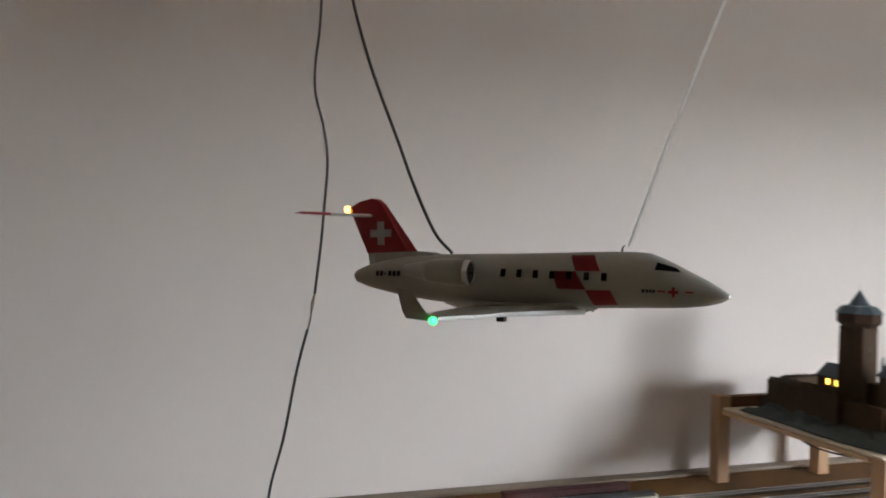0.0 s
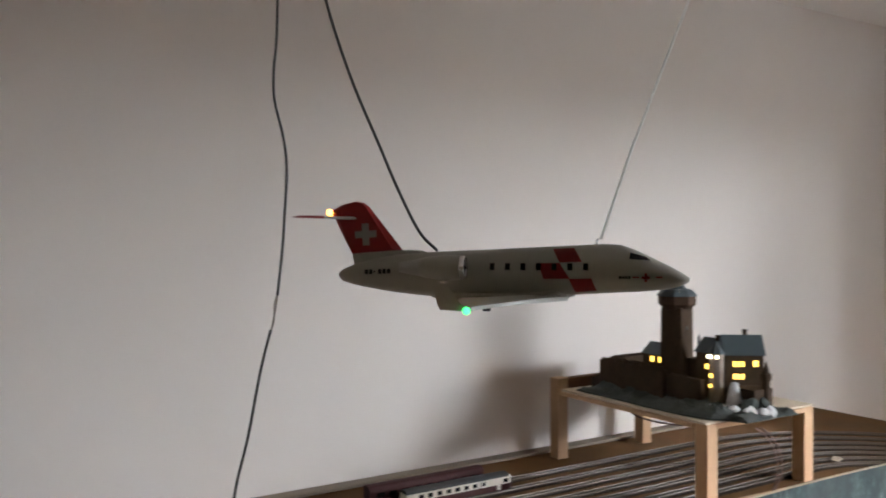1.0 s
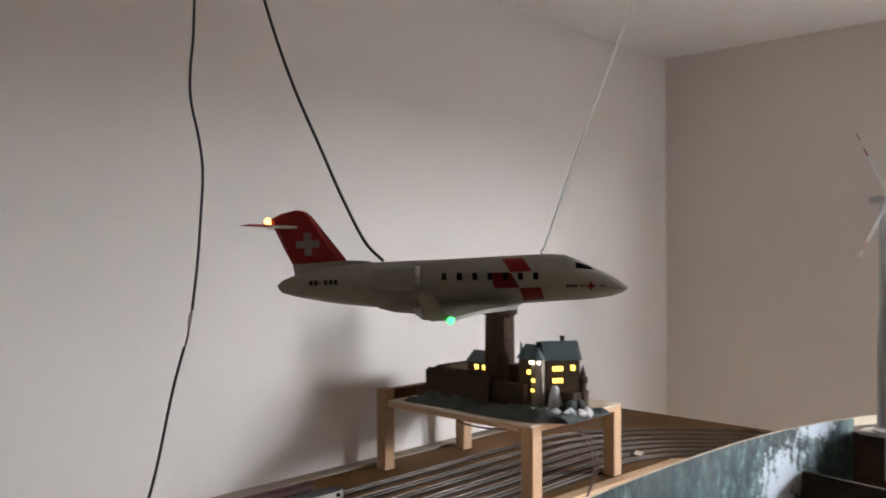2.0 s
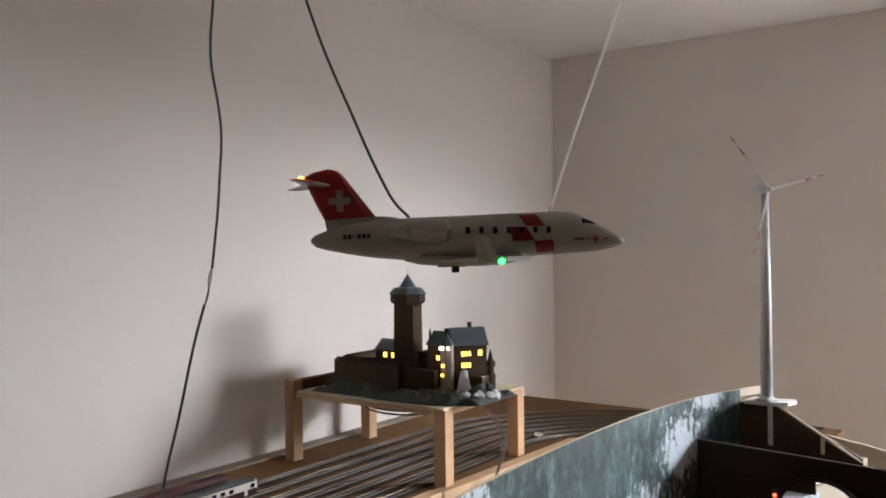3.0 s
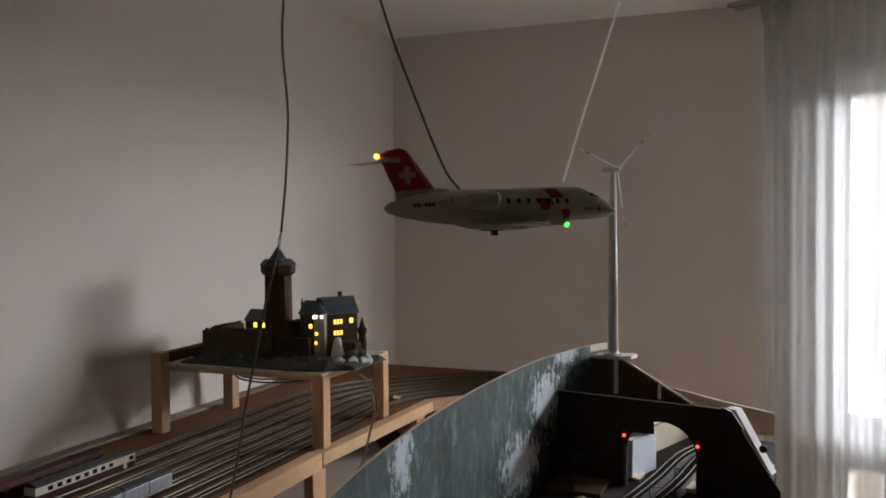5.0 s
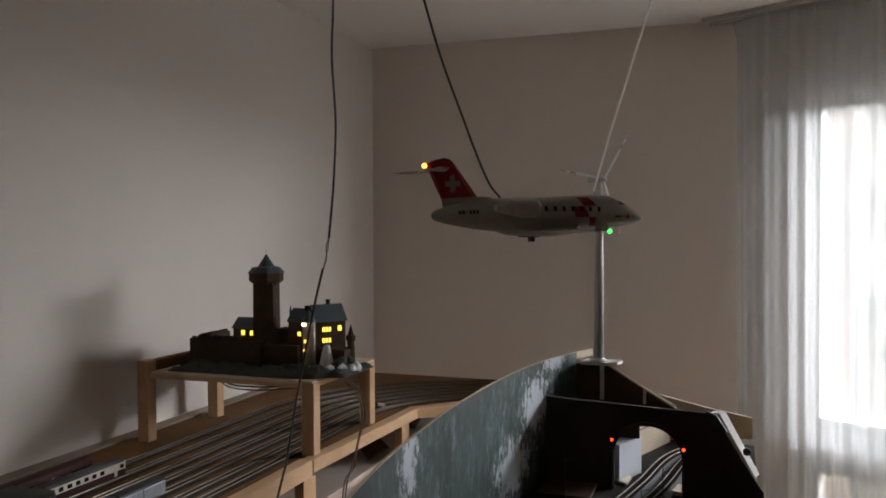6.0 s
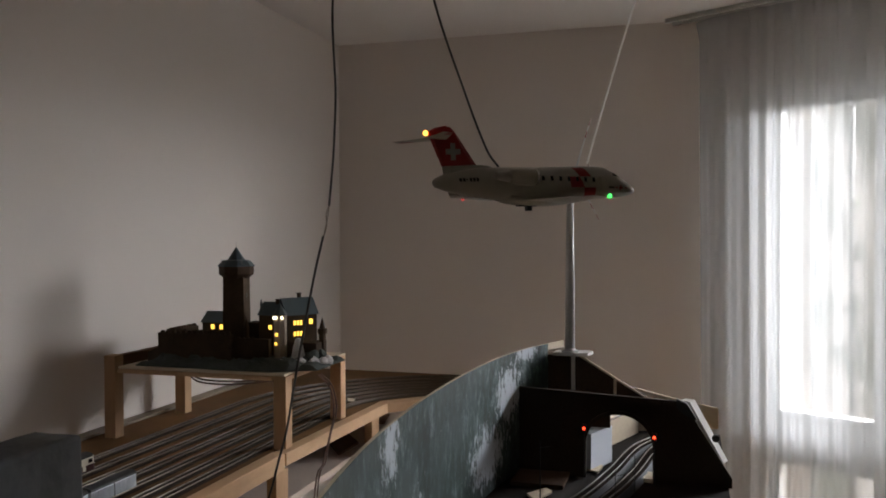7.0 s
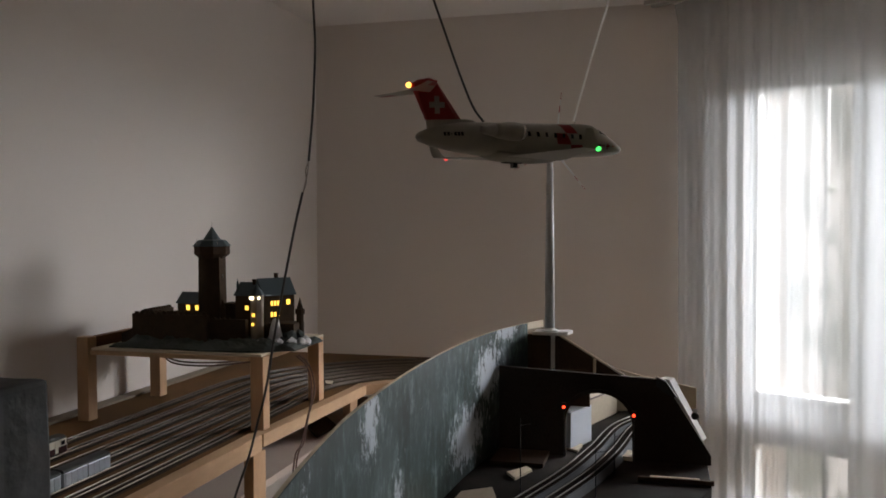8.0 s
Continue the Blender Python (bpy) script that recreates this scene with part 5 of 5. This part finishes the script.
def model_jet():
    j = thing("model_jet", at=JET_AT, turn=JET_TURN, label="white and red model jet hanging from wires, navigation lights lit", category="model aeroplane")
    # fuselage
    bm = bmesh.new()
    rows, n = [], 28
    ss = sorted(set([q[0] for q in STATIONS] + [0.0012, 0.006, 0.018, 0.08, 0.115, 0.14, 0.155, 0.164, 0.172, 0.18, 0.19, 0.199, 0.2042]))
    for s in ss:
        zc, hh, hw = hull(s)
        rows.append([bm.verts.new((s, hw * math.cos(2 * math.pi * k / n), zc + hh * math.sin(2 * math.pi * k / n))) for k in range(n)])
    for p, q in zip(rows, rows[1:]):
        for k in range(n):
            bm.faces.new((p[k], p[(k + 1) % n], q[(k + 1) % n], q[k]))
    bm.faces.new(rows[0][::-1]), bm.faces.new(rows[-1])
    part("fuselage", bm, WHITE_PLASTIC, j, smooth=True)
    # belly fairing
    bm = bmesh.new()
    rows = []
    for s, w, zb in ((0.058, 0.003, 1.6160), (0.068, 0.0095, 1.6135), (0.085, 0.0125, 1.6122), (0.110, 0.0130, 1.6122), (0.128, 0.0105, 1.6140), (0.142, 0.004, 1.6175)):
        rows.append([bm.verts.new((s, w * math.cos(math.pi * k / 12), zb + 0.007 - 0.007 * math.sin(math.pi * k / 12))) for k in range(13)])
    for p, q in zip(rows, rows[1:]):
        for k in range(12):
            bm.faces.new((p[k], p[k + 1], q[k + 1], q[k]))
        bm.faces.new((p[12], p[0], q[0], q[12]))
    bm.faces.new(rows[0][::-1]), bm.faces.new(rows[-1])
    part("belly_fairing", bm, WHITE_PLASTIC, j, smooth=True)
    for sd, nm in ((-1, "starboard"), (1, "port")):
        dz = -0.0013 if sd < 0 else 0.0035
        sw = 0.0 if sd < 0 else -0.011  # the port wing is bent back a little
        # wing
        bm = bmesh.new()
        wing_solid(bm, [(0.138, 0.078, sd * 0.006, 1.6165, 0.0040), (0.131, 0.078, sd * 0.020, 1.6168 + 0.2 * dz, 0.0034), (0.112 + 0.5 * sw, 0.079 + 0.5 * sw, sd * 0.055, 1.6176 + 0.5 * dz, 0.0022), (0.0975 + sw, 0.0825 + sw, sd * 0.0945, 1.6184 + dz, 0.0018)])
        w = part("wing", bm, WHITE_PLASTIC, j, smooth=False)
        bm = bmesh.new()
        wing_solid(bm, [(0.1384, 0.1360, sd * 0.0085, 1.6166, 0.0032), (0.1314, 0.1294, sd * 0.020, 1.6169 + 0.2 * dz, 0.0028), (0.1123 + 0.5 * sw, 0.1108 + 0.5 * sw, sd * 0.055, 1.6177 + 0.5 * dz, 0.0018), (0.0979 + sw, 0.0968 + sw, sd * 0.0945, 1.6187 + dz, 0.0018)])
        part("leading_edge", bm, WHITE_PLASTIC, w, "glossy white leading edge")
        bm = bmesh.new()
        za = 1.6184 + dz
        pts = [((0.0970, 0.0945, za), (0.0825, 0.0945, za)), ((0.0930, 0.0962, za + 0.003), (0.0815, 0.0962, za + 0.003)), ((0.0865, 0.0990, za + 0.0130), (0.0800, 0.0990, za + 0.0130))]
        rows = []
        for le, te in [((l[0] + sw, l[1], l[2]), (r[0] + sw, r[1], r[2])) for l, r in pts]:
            rows.append([bm.verts.new((le[0], sd * le[1], le[2])), bm.verts.new(((le[0] + te[0]) / 2, sd * (le[1] + 0.0006), le[2])), bm.verts.new((te[0], sd * te[1], te[2])), bm.verts.new(((le[0] + te[0]) / 2, sd * (le[1] - 0.0006), le[2]))])
        for p, q in zip(rows, rows[1:]):
            for k in range(4):
                bm.faces.new((p[k], p[(k + 1) % 4], q[(k + 1) % 4], q[k]))
        bm.faces.new(rows[0][::-1]), bm.faces.new(rows[-1])
        part("winglet", bm, WHITE_PLASTIC, w)
        bm = bmesh.new()
        bmesh.ops.create_icosphere(bm, subdivisions=2, radius=0.0019 if sd < 0 else 0.0016, matrix=Matrix.Translation((0.0955 + sw, sd * 0.0945, za - 0.0004)))
        part("navigation_light", bm, NAV_GREEN if sd < 0 else NAV_RED, w, "glowing green light" if sd < 0 else "glowing red light", smooth=True)
        # engine: nacelle, dark inlet, exhaust cone, pylon
        ez, ey = 1.6345, sd * 0.0225
        em = Matrix.Translation((0, ey, ez)) @ Matrix.Rotation(math.pi / 2, 4, "Y")
        eng = part("engine", lathe(bmesh.new(), [(0.0050, 0.0560), (0.0060, 0.0600), (0.0070, 0.0680), (0.0072, 0.0740), (0.0068, 0.0795), (0.0062, 0.0812)], n=24, m=em), WHITE_PLASTIC, j, smooth=True)
        bm = bmesh.new()
        k = 24
        ringpts = [(0.0068, 0.0795), (0.0066, 0.0818), (0.0058, 0.0824), (0.0052, 0.0812), (0.0052, 0.0795)]
        rws = [[bm.verts.new(em @ Vector((r * math.cos(2 * math.pi * q / k), r * math.sin(2 * math.pi * q / k), h))) for q in range(k)] for r, h in ringpts]
        for p, q in zip(rws, rws[1:]):
            for i in range(k):
                bm.faces.new((p[i], p[(i + 1) % k], q[(i + 1) % k], q[i]))
        part("inlet_ring", bm, SILVER, eng, "bright metal inlet ring", smooth=True)
        part("inlet", lathe(bmesh.new(), [(0.0052, 0.0814), (0.0051, 0.0816), (0.0014, 0.0817), (0.0, 0.0832)], n=20, m=em), BLACK, eng)
        part("exhaust", lathe(bmesh.new(), [(0.0028, 0.0440), (0.0040, 0.0500), (0.0049, 0.0562)], n=20, m=em), GREY_PLASTIC, eng, "grey exhaust cone")
        part("pylon", boxes(((0.058, min(sd * 0.011, sd * 0.018), ez - 0.0012), (0.076, max(sd * 0.011, sd * 0.018), ez + 0.0012)), bevel=0.0005), WHITE_PLASTIC, eng)
        # stabiliser
        bm = bmesh.new()
        wing_solid(bm, [(0.0125, -0.0060, sd * 0.0006, 1.6632, 0.0020), (0.0010, -0.0105, sd * 0.028, 1.6632, 0.0014), (-0.0060, -0.0135, sd * 0.0415, 1.6632, 0.0010)])
        st = part("stabiliser", bm, WHITE_PLASTIC, j)
        bm = bmesh.new()
        wing_solid(bm, [(0.0012, -0.0107, sd * 0.0280, 1.6633, 0.0018), (-0.0058, -0.0137, sd * 0.0417, 1.6633, 0.0013)])
        part("stabiliser_tip", bm, RED_PAINT, st, "red stabiliser tip")
        # cabin windows
        for k in range(7):
            s = 0.0960 + 0.00875 * k
            hull_patch([(s - 0.0014, 1.6328 + 0.00002 * k), (s + 0.0014, 1.6328 + 0.00002 * k), (s + 0.0014, 1.6368), (s - 0.0014, 1.6368)], sd, PANE_DARK, "cabin_window", j, proud=0.0007, n=3)
        # red fields
        for poly in ([(0.1340, 1.6372), (0.1464, 1.6376), (0.1420, 1.6452), (0.1300, 1.6448)], [(0.1250, 1.6280), (0.1395, 1.6282), (0.1340, 1.6370), (0.1222, 1.6368)], [(0.1425, 1.6203), (0.1545, 1.6212), (0.1515, 1.6284), (0.1390, 1.6280)]):
            hull_patch(poly, sd, RED_PAINT, "red_field", j, "painted red field")
        # cockpit glass
        hull_patch([(0.1722, 1.6392), (0.1838, 1.6384), (0.1812, 1.6404), (0.1728, 1.6428)], sd, PANE_DARK, "cockpit_window", j, proud=0.0005)
        # plain marks in place of lettering and emblem
        for k, (a, b) in enumerate(((0.1665, 0.1680), (0.1684, 0.1697), (0.1700, 0.1713), (0.1716, 0.1728))):
            hull_patch([(a, 1.6282), (b, 1.6282), (b, 1.6298), (a, 1.6298)], sd, BLACK, "mark", j, proud=0.0005, n=2)
        for a, b in ((0.1738, 0.1775), (0.1865, 0.1900)):
            hull_patch([(a, 1.6287), (b, 1.6287), (b, 1.6295), (a, 1.6295)], sd, RED_PAINT, "mark", j, proud=0.0005, n=2)
        hull_patch([(0.1804, 1.6265), (0.1818, 1.6265), (0.1818, 1.6313), (0.1804, 1.6313)], sd, RED_PAINT, "emblem", j, proud=0.0006, n=2)
        hull_patch([(0.1788, 1.6282), (0.1834, 1.6282), (0.1834, 1.6296), (0.1788, 1.6296)], sd, RED_PAINT, "emblem", j, proud=0.0008, n=2)
        for k in range(6):
            a = 0.0190 + 0.00285 * k
            hh = 0.0005 if k == 2 else 0.0014
            ww = 0.0012 if k == 2 else 0.0021
            hull_patch([(a, 1.6312 - hh + 0.00012 * k), (a + ww, 1.6312 - hh + 0.00012 * k), (a + ww, 1.6312 + hh + 0.00012 * k), (a, 1.6312 + hh + 0.00012 * k)], sd, BLACK, "mark", j, proud=0.0005, n=2)
    # fin
    def fin_piece(poly, th, mat, name, label=""):
        bm = bmesh.new()
        mid = (sum(p[0] for p in poly) / len(poly), sum(p[1] for p in poly) / len(poly))
        rim = [bm.verts.new((s, 0, z)) for s, z in poly]
        for sd in (-1, 1):
            inn = [bm.verts.new((mid[0] + (s - mid[0]) * 0.80, sd * th, mid[1] + (z - mid[1]) * 0.97)) for s, z in poly]
            for i in range(len(poly)):
                k = (i + 1) % len(poly)
                bm.faces.new((rim[i], rim[k], inn[k], inn[i]))
            bm.faces.new(inn)
        return part(name, bm, mat, j, label)

    fin_piece([(0.0100, 1.6335), (0.0085, 1.6418), (0.0390, 1.6440), (0.0440, 1.6442), (0.0520, 1.6438), (0.0590, 1.6415)], 0.0022, WHITE_PLASTIC, "fin_root", "white dorsal fairing")
    fin = fin_piece([(0.0086, 1.6416), (0.0040, 1.6500), (-0.0020, 1.6625), (-0.0050, 1.6675), (0.0020, 1.6714), (0.0108, 1.6735), (0.0160, 1.6726), (0.0194, 1.6700), (0.0402, 1.6438)], 0.0018, RED_PAINT, "fin", "red tail fin")
    for sd in (-1, 1):
        y0, y1 = sorted((sd * 0.0010, sd * 0.0022))
        m = Matrix.Translation((0.0175, 0, 1.6535)) @ Matrix.Rotation(radians(-3), 4, "Y")
        bm = bmesh.new()
        box(bm, (-0.0021, y0, -0.0066), (0.0021, y1, 0.0066), 0.0, m)
        box(bm, (-0.0066, y0 * 1.01, -0.0021), (0.0066, y1 * 1.01, 0.0021), 0.0, m)
        part("cross", bm, PALE_GREY, fin, "white cross")
    bm = bmesh.new()
    bmesh.ops.create_icosphere(bm, subdivisions=2, radius=0.0021, matrix=Matrix.Translation((-0.0058, 0, 1.6668)))
    part("beacon", bm, BEACON, j, "glowing amber tail beacon", smooth=True)
    bm = bmesh.new()
    bmesh.ops.create_icosphere(bm, subdivisions=2, radius=0.0012, matrix=Matrix.Translation((0.2046, 0, 1.6274)))
    part("nose_light", bm, NAV_WHITE, j, "white nose light", smooth=True)
    bm = boxes(((0.0885, -0.0022, 1.6082), (0.0930, 0.0022, 1.6125)), ((0.080, -0.0030, 1.6118), (0.097, 0.0030, 1.6130)), bevel=0.0004)
    part("socket", bm, BLACK, j, "small black socket under the belly")
    bm = bmesh.new()
    tube(bm, [(0.1540, 0, 1.6470), (0.1540, 0, 1.6490), (0.1552, 0, 1.6505)], [0.0008, 0.0006, 0.0004], 6)
    part("eyelet", bm, SILVER, j)


def wires():
    # the supply cable of the jet and the one that hangs past it
    w = thing("supply_cable", label="thin dark cable running from the ceiling to the jet's back", category="cable")
    bm = bmesh.new()
    tube(bm, smooth_line([(-0.6702, 0.8142, 1.6435), (-0.6787, 0.8210, 1.655), (-0.6882, 0.8295, 1.68), (-0.696, 0.837, 1.705), (-0.710, 0.850, 1.75), (-0.721, 0.862, 1.80), (-0.7265, 0.878, 1.86), (-0.722, 0.905, 1.95), (-0.722, 0.925, 2.10), (-0.722, 0.932, 2.449)], 6), 0.00092, 8)
    part("cable", bm, CABLE, w, smooth=True)
    w = thing("hanging_cable", label="thin grey cable hanging from the ceiling with a bare soldered splice", category="cable")
    bm = bmesh.new()
    top = [(-0.7240, 0.934, 2.449), (-0.7235, 0.935, 2.1), (-0.7225, 0.935, 1.90), (-0.7235, 0.934, 1.80), (-0.7262, 0.934, 1.765), (-0.7258, 0.934, 1.745), (-0.7195, 0.9355, 1.722), (-0.7165, 0.936, 1.70), (-0.7180, 0.9365, 1.67), (-0.7195, 0.9375, 1.645), (-0.7225, 0.9395, 1.612)]
    tube(bm, smooth_line(top, 6), 0.00092, 8)
    part("cable", bm, CABLE, w, smooth=True)
    bm = bmesh.new()
    low = [(-0.7262, 0.9430, 1.588), (-0.7320, 0.9475, 1.560), (-0.7390, 0.9545, 1.513), (-0.7470, 0.9580, 1.477), (-0.7490, 0.9640, 1.440), (-0.7410, 0.9760, 1.410), (-0.7290, 0.9890, 1.383), (-0.7215, 1.0070, 1.343), (-0.712, 1.030, 1.28), (-0.705, 1.046, 1.16), (-0.703, 1.052, BASE + 0.001)]
    tube(bm, smooth_line(low, 6), 0.00095, 8)
    part("cable", bm, CABLE, w, smooth=True)
    bm = bmesh.new()
    tube(bm, smooth_line([(-0.7225, 0.9395, 1.613), (-0.7236, 0.9400, 1.604), (-0.7250, 0.9415, 1.595), (-0.7262, 0.9430, 1.587)], 5), 0.0005, 6)
    tube(bm, smooth_line([(-0.7225, 0.9395, 1.613), (-0.7244, 0.9412, 1.605), (-0.7246, 0.9408, 1.596), (-0.7262, 0.9430, 1.587)], 5), 0.0005, 6)
    part("splice", bm, SILVER, w, "bare silver twisted wire")
    w = thing("hanging_thread", label="white thread from the ceiling holding the jet's nose", category="thread")
    bm = bmesh.new()
    tube(bm, [(-0.5985, 0.7515, 1.6500), (-0.5870, 0.7390, 1.70), (-0.5600, 0.7125, 1.80), (-0.5060, 0.6595, 2.0), (-0.3846, 0.5402, 2.449)], 0.00095, 6)
    part("thread", bm, THREAD, w)
    # castle lighting leads
    w = thing("castle_leads", label="thin brown lighting leads looping below the castle stand", category="cable")
    for k, pts in enumerate(([(0.60, 1.95, 1.222), (0.585, 1.90, 1.200), (0.60, 1.80, 1.196), (0.66, 1.70, 1.205), (0.70, 1.640, 1.222)],
                             [(0.61, 1.96, 1.222), (0.60, 1.90, 1.204), (0.62, 1.80, 1.201), (0.67, 1.70, 1.209), (0.70, 1.645, 1.222)])):
        bm = bmesh.new()
        tube(bm, smooth_line(pts, 8), 0.0022, 6)
        part("lead", bm, COPPER, w)
    w = thing("castle_leads", label="thin red-brown leads hanging from the stand past the table edge", category="cable")
    for k in range(2):
        o = 0.016 * k
        bm = bmesh.new()
        tube(bm, smooth_line([(0.630 + o, 1.580, 1.226), (0.655 + o, 1.566, 1.20), (0.672 + o, 1.560, 1.165), (0.672 + o, 1.556, 1.12), (0.636 + o * 0.3, 1.552, 1.068), (0.590 + o, 1.550, 1.01), (0.545 + o, 1.550, 0.965), (0.50 + o, 1.55, 0.70)], 8), 0.0020, 6)
        part("lead", bm, COPPER, w)


room()
curtain()
train_table()
shelf_sheets()
table_scrap()
tracks()
railcar(0.225, TRACK_Y[5])
dark_coach(0.185, TRACK_Y[6])
goods_wagon(0.138, TRACK_Y[2])
goods_wagon(-0.006, TRACK_Y[2])
castle_stand()
castle()
layout_base()
forest_board()
mountain_frame()
inner_tracks()
small_layout_things()
ROTOR = wind_turbine()
model_jet()
wires()


def motions():
    """The turbine's rotor turns evenly about its axle."""
    rest = ROTOR.matrix_basis.copy()
    rows = []
    for k in range(17):
        t = k * 0.5
        rows.append((t, rest @ Matrix.Rotation(radians(SPIN_SIGN * (-11 + 106.5 * (t - 3.3))), 4, "X")))
    walk(ROTOR, rows)


SPIN_SIGN = -1
motions()
